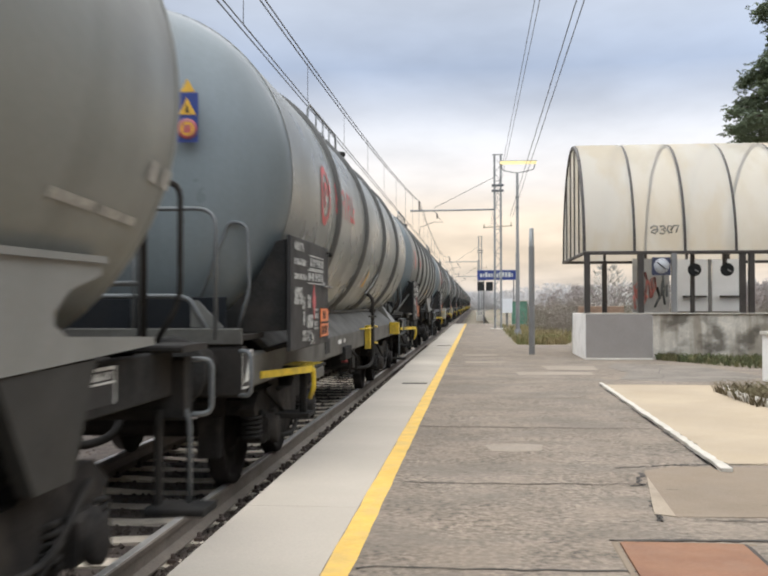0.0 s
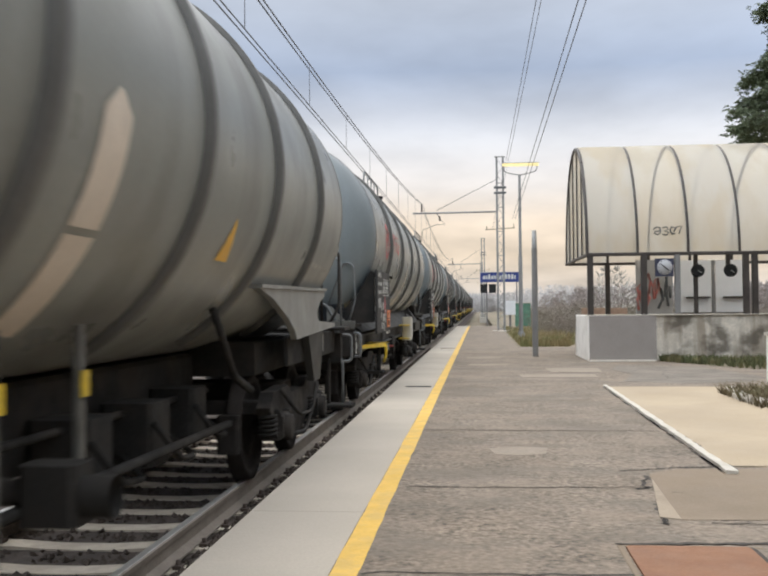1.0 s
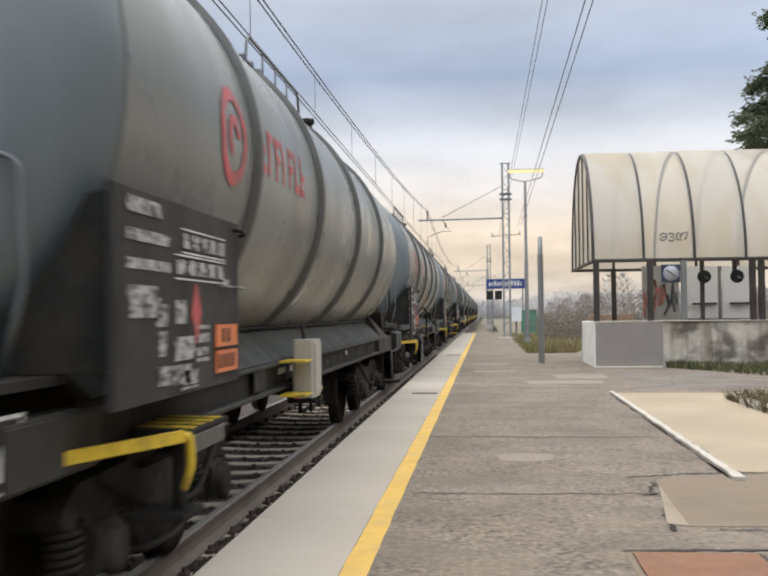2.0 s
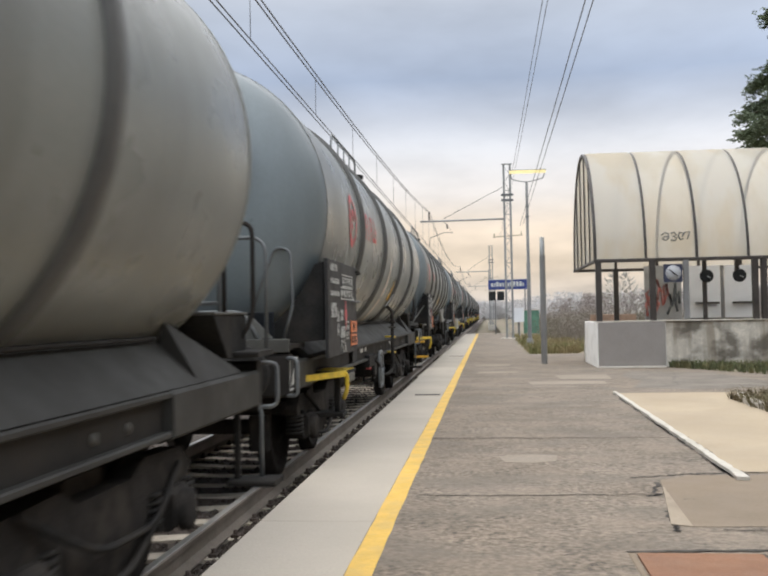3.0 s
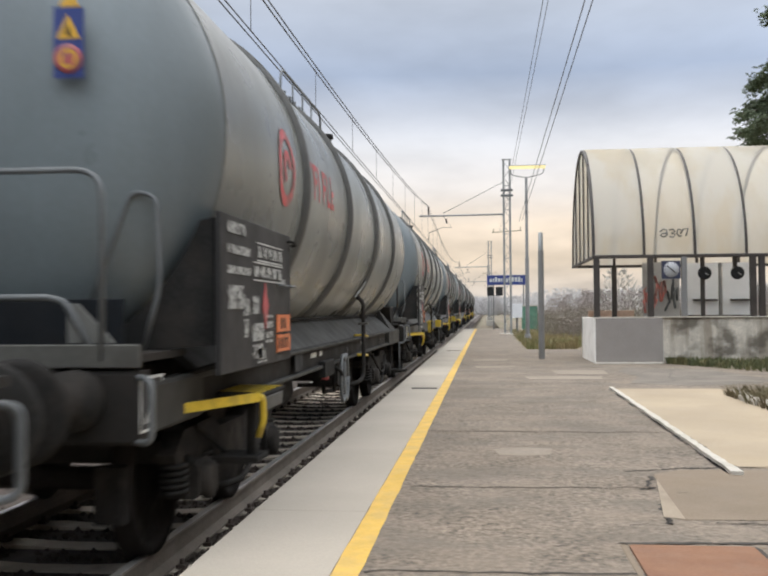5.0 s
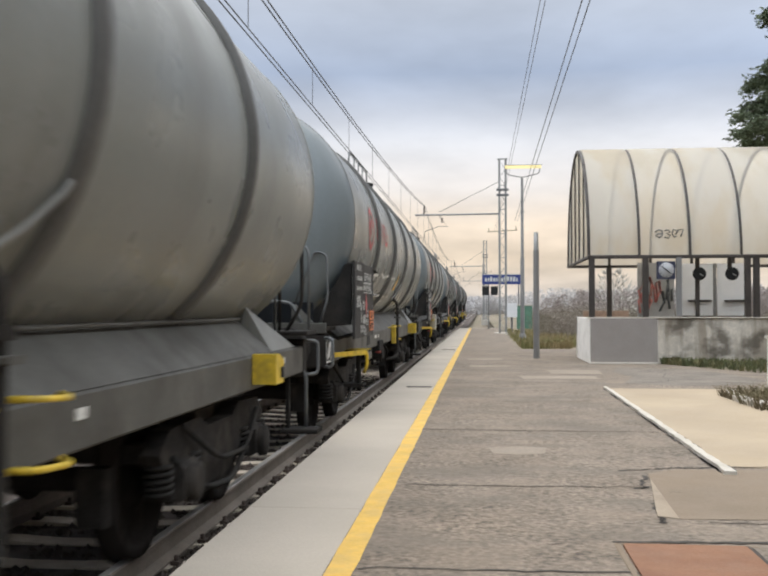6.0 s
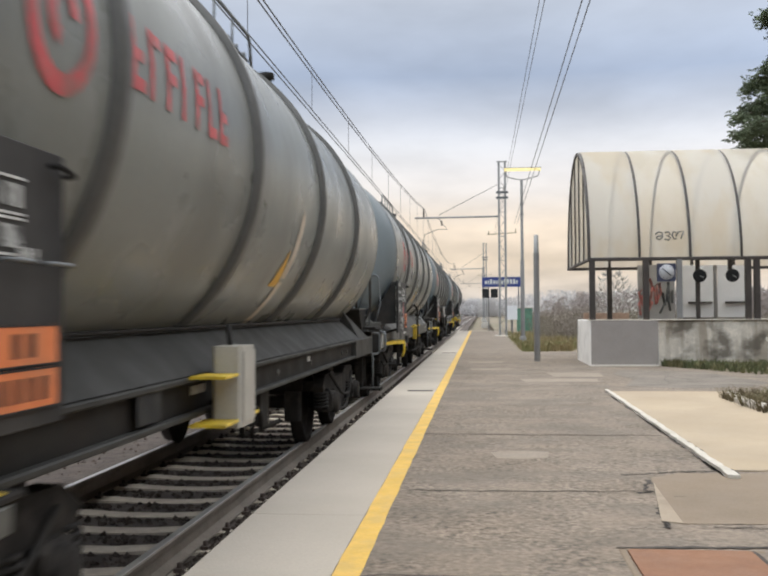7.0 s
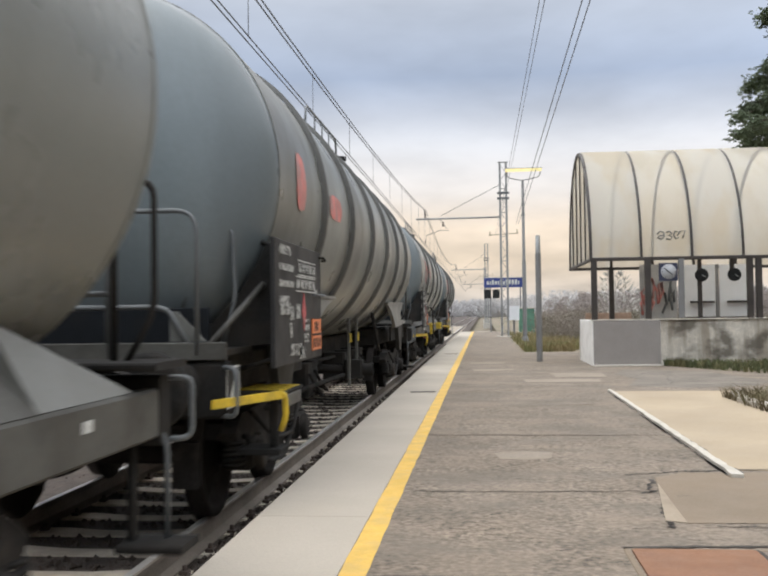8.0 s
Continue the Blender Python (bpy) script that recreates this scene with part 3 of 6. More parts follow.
    bed = [(4.0, 22.28), (9.3, 22.28), (9.3, 19.3), (6.6, 19.2), (5.3, 19.5), (4.75, 20.4), (4.35, 21.5)]
    part("weed_soil", Shape().prism(bed, "z", TOP - 0.05, TOP + 0.006), SOIL, plat, "bare soil along the parapet's foot")
    # cream concrete apron with its white kerb
    apron = Shape().prism([(1.90, 7.78), (9.0, 7.78), (9.0, 15.3), (1.96, 15.3)], "z", TOP - 0.2, TOP + 0.004)
    ap = solid("concrete_apron", apron, CREAM, "cream concrete apron beside the asphalt", kind="structure")
    kl = [(1.815 + 0.0011 * i + rng.uniform(-0.012, 0.012), 7.45 + 0.11 * i) for i in range(73)]
    kr = [(1.885 + 0.0010 * i + rng.uniform(-0.014, 0.010), 7.43 + 0.11 * i) for i in range(73)]
    part("kerb", Shape().prism(kl + kr[::-1], "z", TOP - 0.1, TOP + 0.03), KERB, ap, "white chipped kerb strip")
    gaps = Shape()
    for i in range(16):
        y = rng.uniform(7.6, 12.5)
        c = strip(crack_line(1.925, y, 1.93, y + rng.uniform(0.08, 0.4), rng, wob=0.01, n=5), 0.03, TOP + 0.006, rng)
        gaps.add(c.v, c.f)
    for i in range(34):
        y = rng.uniform(7.5, 15)
        c = strip(crack_line(1.80 + 0.0105 * (y - 7.45), y, 1.80 + 0.0105 * (y - 7.45), y + rng.uniform(0.08, 0.5), rng, wob=0.012, n=5), 0.032, TOP + 0.0045, rng)
        gaps.add(c.v, c.f)
    part("kerb_gap", gaps, CRACK, ap, "dirt lodged along the kerb")
    j = strip(crack_line(1.91, 7.80, 3.6, 7.88, rng, wob=0.012), 0.03, TOP + 0.0065, rng)
    part("apron_joint", j, CRACK, ap, "dark joint at the apron's end")
    p = Shape().prism([(1.225, 7.22), (1.25, 7.45), (1.5, 7.66), (4, 7.74), (4, 5.98), (1.165, 5.86)], "z", TOP - 0.2, TOP + 0.003)
    solid("concrete_patch", p, PATCH, "brown concrete patch in the asphalt", kind="structure")
    e = Shape().prism([(1.225, 7.2), (1.165, 5.86), (1.05, 5.92)], "z", TOP - 0.1, TOP + 0.006)
    solid("patch_edge", e, PALE_PATCH, "pale wedge of concrete beside the patch", kind="structure")
    c = Shape().prism([(0.745, 3.4), (1.37, 3.4), (1.37, 5.17), (1.35, 5.19), (0.765, 5.19), (0.745, 5.17)], "z", TOP - 0.05, TOP + 0.012)
    cover = solid("manhole_cover", c, RUST_PLATE, "rusty brown steel cover set in the platform", "cover")
    gap = strip(crack_line(0.70, 5.25, 1.62, 5.30, rng, wob=0.012), 0.05, TOP + 0.0055, rng)
    part("cover_gap", gap, CRACK, cover, "dark broken joint beside the cover")
    side = strip(crack_line(1.385, 5.22, 1.40, 4.3, rng, wob=0.012), 0.045, TOP + 0.0055, rng)
    part("cover_gap", side, CRACK, cover, "dark broken joint beside the cover")
    part("cover_frame", Shape().box(0.70, 0.742, 3.4, 5.22, TOP - 0.05, TOP + 0.004).box(0.742, 1.44, 5.195, 5.235, TOP - 0.05, TOP + 0.004), PATCH, cover, "chipped concrete frame")


build_ground()
build_enclosure()
build_ballast()
build_track()
build_platform()


# ---------------------------------------------------------------- vegetation
def blades(n, region, h0, h1, seed, width=0.02, lean=0.5, z=TOP):
    rng = random.Random(seed)
    s = Shape()
    for _ in range(n):
        x, y = region(rng)
        h, a = rng.uniform(h0, h1), rng.uniform(0, 6.28)
        w = width * rng.uniform(0.6, 1.4)
        dx, dy = math.cos(a) * w, math.sin(a) * w
        lx, ly = rng.uniform(-lean, lean) * h, rng.uniform(-lean, lean) * h
        s.add([(x - dx, y - dy, z - 0.05), (x + dx, y + dy, z - 0.05), (x + lx * 0.4 + dx * 0.7, y + ly * 0.4 + dy * 0.7, z + h * 0.6), (x + lx, y + ly, z + h), (x + lx * 0.4 - dx * 0.7, y + ly * 0.4 - dy * 0.7, z + h * 0.6)],
              [(0, 1, 2, 4), (4, 2, 3)])
    return s


def twigs(n, place, seed, size=(0.6, 1.6), thick=0.012, leaf=3, leaf_size=0.05):
    """Bare brush: thin forked sprays, each with a few dead leaves."""
    rng = random.Random(seed)
    s = Shape()
    for _ in range(n):
        x, y, z, k = place(rng)
        h = rng.uniform(*size) * k
        p = Vector((x, y, z))
        d = Vector((rng.uniform(-0.6, 0.6), rng.uniform(-0.6, 0.6), 1.0)).normalized()
        q = p + d * h
        side = Vector((rng.uniform(-1, 1), rng.uniform(-1, 1), 0)).normalized() * thick * k * 1.4
        s.add([p - side, p + side, q], [(0, 1, 2)])
        for _ in range(leaf):
            t = rng.uniform(0.3, 1.0)
            c = p.lerp(q, t)
            e = c + Vector((rng.uniform(-1, 1), rng.uniform(-1, 1), rng.uniform(-0.1, 0.9))) * h * 0.35
            s.add([c - side * 0.6, c + side * 0.6, e], [(0, 1, 2)])
            m = leaf_size * k * rng.uniform(0.5, 1.5)
            u, w = Vector((rng.uniform(-1, 1), rng.uniform(-1, 1), rng.uniform(-1, 1))) * m, Vector((rng.uniform(-1, 1), rng.uniform(-1, 1), rng.uniform(-1, 1))) * m
            s.add([e - u, e + w, e + u, e - w], [(0, 1, 2, 3)])
    return s


def build_vegetation():
    def verge(r):
        y = 31.2 + 24 * r.random() ** 1.3
        return 1.3 + (y - 30) * 0.0 + r.random() * (1.0 + (y - 29) * 0.22), y
    solid("verge_grass", blades(3800, verge, 0.04, 0.26, 4, 0.018), GRASS, "rough yellowing grass beside the platform", "grass", kind="stuff")
    def wall_foot(r):
        x = 4.0 + 4.4 * r.random()
        return x, 22.25 - 2.9 * r.random() ** 1.4 * min(1.0, (x - 3.95) / 1.3)
    solid("wall_grass", blades(4200, wall_foot, 0.03, 0.19, 6, 0.016), GREEN_WEEDS, "low weeds along the wall's foot", "grass", kind="stuff")
    solid("bed_weeds", blades(1900, lambda r: (3.36 + r.random() ** 1.2 * 1.4, r.uniform(12.1, 14.2)), 0.04, 0.22, 7, 0.010, 1.3), DRY_WEEDS, "straggling weeds in an edged bed", "weeds", kind="stuff")
    s = Shape()
    for i in range(7):
        s.box(3.36 + 0.012 * (i - 3) ** 2, 3.50 + 0.012 * (i - 3) ** 2, 12.0 + 0.34 * i, 12.31 + 0.34 * i, TOP - 0.05, TOP + 0.09, 0.03)
    solid("bed_edging", s, KERB, "worn stone edging of the weed bed", "edging")

    def thicket(r):
        y = r.uniform(42, 95)
        x = 2.2 + (y - 40) * 0.05 + r.random() * (4 + (y - 40) * 0.25)
        return x, y, 0.1, 0.62 + (y - 40) * 0.006 + 0.55 * noise.noise((x * 0.3, y * 0.12, 1.0))
    solid("brush_thicket", twigs(8200, thicket, 12, (0.5, 1.7), 0.008, 6, 0.035), BRUSH, "brown bare winter brush behind the platform", "brush", kind="stuff")

    def behind(r):
        y = r.uniform(34, 70)
        x = 3.5 + r.random() * 16
        return x, y, 0.1, 0.75 + 0.5 * noise.noise((x * 0.3, y * 0.15, 5.0))
    solid("brush_behind_shelter", twigs(8200, behind, 13, (0.4, 1.5), 0.008, 6, 0.035), BRUSH, "bare shrubs behind the underpass shelter", "brush", kind="stuff")

    def wood(x0, x1, y0, y1, h, seed, n, twig, per, material, label, name):
        """Leafless trees: a trunk each and a rounded crown of thin twigs."""
        rng = random.Random(seed)
        s = Shape()
        for _ in range(n):
            x, y = rng.uniform(x0, x1), rng.uniform(y0, y1)
            k = h * (0.62 + 0.30 * noise.noise((x * 0.04, y * 0.03, seed)) + 0.28 * rng.random())
            s.add([(x - 0.02 * k, y, -0.8), (x + 0.02 * k, y, -0.8), (x, y, k * 0.8)], [(0, 1, 2)])
            for _ in range(per):
                a, r, u = rng.uniform(0, 6.28), rng.random() ** 0.5, rng.random()
                w = k * 0.34 * math.sin(math.pi * (0.12 + 0.80 * u))
                c = Vector((x + math.cos(a) * r * w, y + math.sin(a) * r * w, -0.7 + k * (0.05 + 0.92 * u)))
                d = Vector((math.cos(a) * 0.8 + rng.uniform(-.5, .5), math.sin(a) * 0.8 + rng.uniform(-.5, .5), rng.uniform(0.3, 1.4))).normalized() * twig * rng.uniform(0.6, 1.6)
                e = Vector((rng.uniform(-1, 1), rng.uniform(-1, 1), rng.uniform(-1, 1))) * twig * 0.22
                s.add([c - e, c + e, c + d], [(0, 1, 2)])
        solid(name, s, material, label, "wood", kind="stuff")
    wood(12, 95, 120, 190, 6.0, 31, 330, 0.30, 520, FAR_WOOD, "grey-brown leafless wood in the distance", "far_wood")
    wood(6.6, 6.8, 50, 50.5, 5.0, 35, 1, 0.22, 700, PALE_TWIG, "pale bare tree behind the shelter", "bare_tree")
    wood(-60, 18, 330, 430, 8.0, 32, 240, 0.7, 380, HAZE_WOOD, "far trees along the line with haze in their pale colour", "hazy_wood")
    wood(18, 260, 300, 420, 11, 33, 420, 0.7, 300, HAZE_WOOD, "trees on the horizon with haze in their pale colour", "hazy_wood")


def build_cedar():
    rng = random.Random(77)
    t = thing("cedar_tree", "dark green cedar with drooping layered boughs", "tree", pose(13.4, 40.5, 0.1))
    part("trunk", Shape().lathe([(0, 0.42), (1.5, 0.33), (6, 0.26), (10, 0.16), (14, 0.04)], (0, 0, -0.2), "z", 12), BARK, t, "rough grey-brown trunk")
    crown = Shape()
    tiers = ((8.3, 3.5), (8.8, 3.75), (9.4, 3.35), (9.9, 3.0), (10.5, 2.85), (11.1, 2.35), (11.6, 1.75), (12.2, 1.35), (12.8, 1.35), (13.3, 2.2), (14.0, 1.1), (14.6, 0.8))
    for z0, far in tiers:
        for k in range(9):
            a = 6.2832 * k / 9 + rng.uniform(-0.3, 0.3)
            reach, z = far * rng.uniform(0.8, 1.0), z0 + rng.uniform(-0.15, 0.2)
            d = Vector((math.cos(a), math.sin(a), 0))
            pts = [Vector((0, 0, z)) + d * reach * u + Vector((0, 0, 0.75 * u - 0.95 * u * u)) for u in (0, 0.25, 0.5, 0.75, 1)]
            part("limb", Shape().tube(pts, 0.035, 5), BARK, t)
            for _ in range(240):
                # flat drooping sprays along the bough, widest past its middle
                u = rng.random() ** 0.55
                q = min(3, int(u * 4))
                wide = 0.34 * math.sin(math.pi * min(1.0, u * 0.82 + 0.12)) + 0.06
                c = pts[q].lerp(pts[q + 1], u * 4 - q) + Vector((rng.gauss(0, wide), rng.gauss(0, wide), rng.gauss(-0.05, 0.12)))
                for _ in range(9):
                    e = Vector((rng.uniform(-1, 1), rng.uniform(-1, 1), rng.uniform(-0.75, 0.2))) * 0.13
                    w = Vector((rng.uniform(-1, 1), rng.uniform(-1, 1), rng.uniform(-1, 1))) * 0.035
                    crown.add([c + e * 0.2 - w, c + e * 0.2 + w, c + e * 1.2], [(0, 1, 2)])
    part("crown", crown, NEEDLE, t, "dark green needle sprays")


build_vegetation()
build_cedar()


# ---------------------------------------------------------------- underpass shelter
SX, SY0, SY1, SZ = 2.45, 22.40, 27.60, 2.66      # end plane, front and back feet, springing height


def build_shelter():
    r = (SY1 - SY0) / 2
    cy = (SY0 + SY1) / 2
    rise = 2.80
    step, count = 1.115, 7
    t = thing("underpass_shelter", "barrel-vaulted shelter of yellowed plastic sheets on dark steel ribs", "shelter")

    def arc(a, k=1.0):
        return cy - r * k * math.cos(radians(a)), SZ + rise * k * math.sin(radians(a))
    for i in range(count):
        x = SX + step * i
        s = Shape()
        n = 28
        for j in range(n):
            (y0, z0), (y1, z1) = arc(180 * j / n), arc(180 * (j + 1) / n)
            (u0, w0), (u1, w1) = arc(180 * j / n, 0.975), arc(180 * (j + 1) / n, 0.975)
            s.prism([(y0, z0), (y1, z1), (u1, w1), (u0, w0)], "x", x - 0.035, x + 0.035)
        part("rib", s, SHELTER_STEEL, t)
        if i < count - 1:
            p = Shape()
            n = 24
            for j in range(n + 1):
                y, z = arc(180 * j / n, 1.006)
                for k in range(4):
                    p.v.append((x + 0.03 + (step - 0.06) * k / 3, y, z))
            for j in range(n):
                for k in range(3):
                    a = j * 4 + k
                    p.f.append((a, a + 1, a + 5, a + 4))
                    p.smooth.append(True)
            part("roof_sheet", p, CANOPY_CLEAR if i % 2 else CANOPY, t, "clearer translucent sheet" if i % 2 else "yellowed translucent sheet")
    end = SX + step * (count - 1)
    part("front_beam", Shape().box(SX - 0.04, end, SY0 - 0.05, SY0 + 0.03, SZ - 0.05, SZ + 0.03), SHELTER_STEEL, t)
    part("back_beam", Shape().box(SX - 0.04, end, SY1 - 0.03, SY1 + 0.05, SZ - 0.05, SZ + 0.03), SHELTER_STEEL, t)
    part("end_beam", Shape().box(SX - 0.035, SX + 0.035, SY0 + 0.03, SY1 - 0.03, SZ - 0.045, SZ + 0.025), SHELTER_STEEL, t)
    # glazed end with upright bars
    g = Shape()
    n = 24
    top = [arc(180 * j / n, 0.985) for j in range(n + 1)]
    for (y0, z0), (y1, z1) in zip(top, top[1:]):
        g.add([(SX, y0, SZ), (SX, y1, SZ), (SX, y1, z1), (SX, y0, z0)], [(0, 1, 2, 3)])
    part("end_sheet", g, CANOPY_CLEAR, t, "translucent end sheet")
    for y in (23.45, 24.5, 25.5, 26.55):
        z = SZ + rise * math.sqrt(1 - ((y - cy) / r) ** 2)
        part("end_bar", Shape().box(SX - 0.03, SX + 0.03, y - 0.02, y + 0.02, SZ, z), SHELTER_STEEL, t)
    for x, y in ((2.51, 22.42), (3.70, 22.42), (5.93, 22.42), (7.5, 22.42), (3.55, 27.5), (5.6, 27.5), (8.4, 27.5), (6.12, 22.42)):
        part("post", Shape().box(x - 0.065, x + 0.065, y - 0.065, y + 0.065, 1.2 if y < 25 else TOP - 0.1, SZ - 0.04), SHELTER_STEEL, t)
    # scribbled mark on one sheet
    s = Shape()

    def on_sheet(x, z):
        a = math.asin((z - SZ) / (rise * 1.012))
        return (x, cy - r * 1.012 * math.cos(a), z)
    strokes = [[(4.05, 3.20), (4.12, 3.26), (4.20, 3.24), (4.21, 3.14), (4.14, 3.08), (4.06, 3.12), (4.10, 3.16), (4.2, 3.17)],
               [(4.26, 3.24), (4.34, 3.26), (4.38, 3.2), (4.30, 3.17), (4.39, 3.13), (4.34, 3.07), (4.25, 3.09)],
               [(4.52, 3.24), (4.45, 3.26), (4.42, 3.17), (4.46, 3.09), (4.53, 3.11)], [(4.50, 3.15), (4.56, 3.25), (4.68, 3.27), (4.61, 3.10)]]
    for line in strokes:
        s.tube([on_sheet(x - 0.13, z) for x, z in line], 0.017, 5)
    part("scribble", s, TUBE, t, "dark scrawled spray mark")


def build_parapet():
    t = thing("parapet", "low plastered parapet wall round the underpass stairs", "wall", kind="structure")
    top = 1.27
    part("end_wall", Shape().box(2.44, 2.58, 22.62, 25.08, TOP - 0.3, top, 0.01), WALL_WHITE, t, "white plastered end wall")
    part("front_wall", Shape().box(2.44, 3.94, 22.30, 22.60, TOP - 0.3, top, 0.01), WALL_WHITE, t, "white plastered corner")
    part("grey_panel", Shape().box(2.46, 3.935, 22.285, 22.299, TOP + 0.032, top - 0.008, 0.002), WALL_GREY, t, "smooth grey painted panel")
    part("stained_wall", Shape().box(3.945, 9.4, 22.34, 22.60, TOP - 0.3, top - 0.005, 0.01), WALL_STAINED, t, "weather-stained peeling plaster")
    part("coping", Shape().box(2.42, 9.4, 22.29, 22.62, top, top + 0.018, 0.006), KERB, t, "thin white coping")
    part("plinth", Shape().box(2.44, 3.9, 22.1, 22.30, TOP - 0.2, TOP + 0.03, 0.01), KERB, t, "pale plinth strip")
    part("back_wall", Shape().box(2.44, 9.4, 25.1, 25.35, TOP - 0.3, top, 0.01), WALL_STAINED, t, "stained back wall")


def build_shelter_things():
    # station clock, a round dial in a blue square
    c = thing("station_clock", "round pale clock in a navy square case on a grey post", "clock", pose(4.14, 22.36, 0.11))
    part("case", Shape().box(-0.20, 0.20, -0.06, 0.06, 2.03, 2.43, 0.015), NAVY, c, "navy square case")
    part("dial", Shape().lathe([(-0.075, 0.0), (-0.075, 0.165), (-0.055, 0.172)], (0, 0, 2.235), "y", 28), DIAL, c, "white dial")
    for pts in ([(0.0, -0.08, 2.235), (-0.10, -0.08, 2.32)], [(0, -0.082, 2.235), (0.09, -0.082, 2.16)]):
        part("pointer", Shape().tube(pts, 0.011, 5), HOLE, c, "black pointer")
    for k in range(12):
        a = k * math.pi / 6
        part("hour_mark", Shape().box(0.145 * math.cos(a) - 0.008, 0.145 * math.cos(a) + 0.008, -0.081, -0.076, 2.235 + 0.145 * math.sin(a) - 0.008, 2.235 + 0.145 * math.sin(a) + 0.008), HOLE, c)
    part("post", Shape().box(0.225, 0.345, -0.05, 0.07, 1.195, 2.52, 0.01), POLE_GREY, c, "grey square post")
    # white boards behind, with dark ledges
    for k, (x0, x1) in enumerate(((5.22, 6.05), (6.16, 6.92))):
        b = thing("information_board", "white board with a dark ledge between grey posts", "board", pose(0, 26.2, 0), "boards under the shelter")
        part("board", Shape().box(x0, x1, 0, 0.05, 1.30, 2.66, 0.006), BOARD_WHITE, b, "white board")
        part("ledge", Shape().box(x0 + 0.18, x1 - 0.06, -0.14, 0.0, 1.66, 1.71, 0.006), SHELTER_STEEL, b, "dark ledge")
        part("post", Shape().box(x1 + 0.015, x1 + 0.085, -0.02, 0.06, 0.3, 2.66, 0.006), POLE_GREY, b, "grey steel post")
        part("foot_rail", Shape().box(x0, x1, -0.01, 0.06, 1.22, 1.29, 0.006), SHELTER_STEEL, b)
    for x in (4.94, 5.66):
        d = thing("platform_loudspeaker", "round black loudspeaker on a dark post", "loudspeaker", pose(x, 22.75, 0), "round loudspeakers")
        part("horn", Shape().lathe([(-0.11, 0.0), (-0.11, 0.10), (-0.10, 0.148), (-0.06, 0.15), (0.05, 0.09), (0.1, 0.05), (0.1, 0.0)], (0, 0, 2.27), "y", 24), HOLE, d, "black round horn")
        part("bracket", Shape().tube([(0.0, -0.115, 2.27), (0.08, -0.12, 2.22)], 0.014, 6), STEEL, d, "pale pointed bracket")
        part("post", Shape().box(-0.045, 0.045, 0.10, 0.19, 1.2 if x < 5.5 else 2.2, 2.66, 0.006), SHELTER_STEEL, d)
    b = thing("graffiti_board", "grey board sprayed with red and dark strokes", "board", pose(0, 25.6, 0))
    part("board", Shape().box(4.02, 4.95, 0, 0.05, 1.27, 2.66, 0.006), BOARD_GREY, b, "grey board")
    rng = random.Random(3)
    for k in range(9):
        x, z = 4.08 + 0.09 * k, rng.uniform(1.5, 2.2)
        s = Shape().tube([(x + rng.uniform(-0.05, 0.05), -0.006, z - 0.3), (x + rng.uniform(-0.12, 0.12), -0.006, z), (x + rng.uniform(-0.05, 0.09), -0.006, z + 0.22), (x + 0.08, -0.006, z - 0.1)], 0.032, 5)
        part("spray_stroke", s, PINK_SPRAY if k < 6 else TUBE, b, "red spray stroke" if k < 6 else "dark spray stroke")
    w = solid("brick_ledge", Shape().box(3.2, 4.6, 31.0, 31.2, 0.1, 1.42, 0.01), mat("weathered_red_brick", (0.30, 0.20, 0.14), 0.9, vary=0.2, scale=4, bump=0.3), "low red-brown wall behind the shelter", "wall")
    p = thing("gate_pillar", "pale plastered pillar beside the apron", "pillar", pose(4.80, 16.2, TOP))
    part("shaft", Shape().box(-0.17, 0.17, -0.17, 0.17, -0.2, 0.74, 0.01), WALL_WHITE, p)
    part("cap", Shape().box(-0.2, 0.2, -0.2, 0.2, 0.742, 0.80, 0.015), KERB, p, "thin worn cap")


build_shelter()
build_parapet()
build_shelter_things()


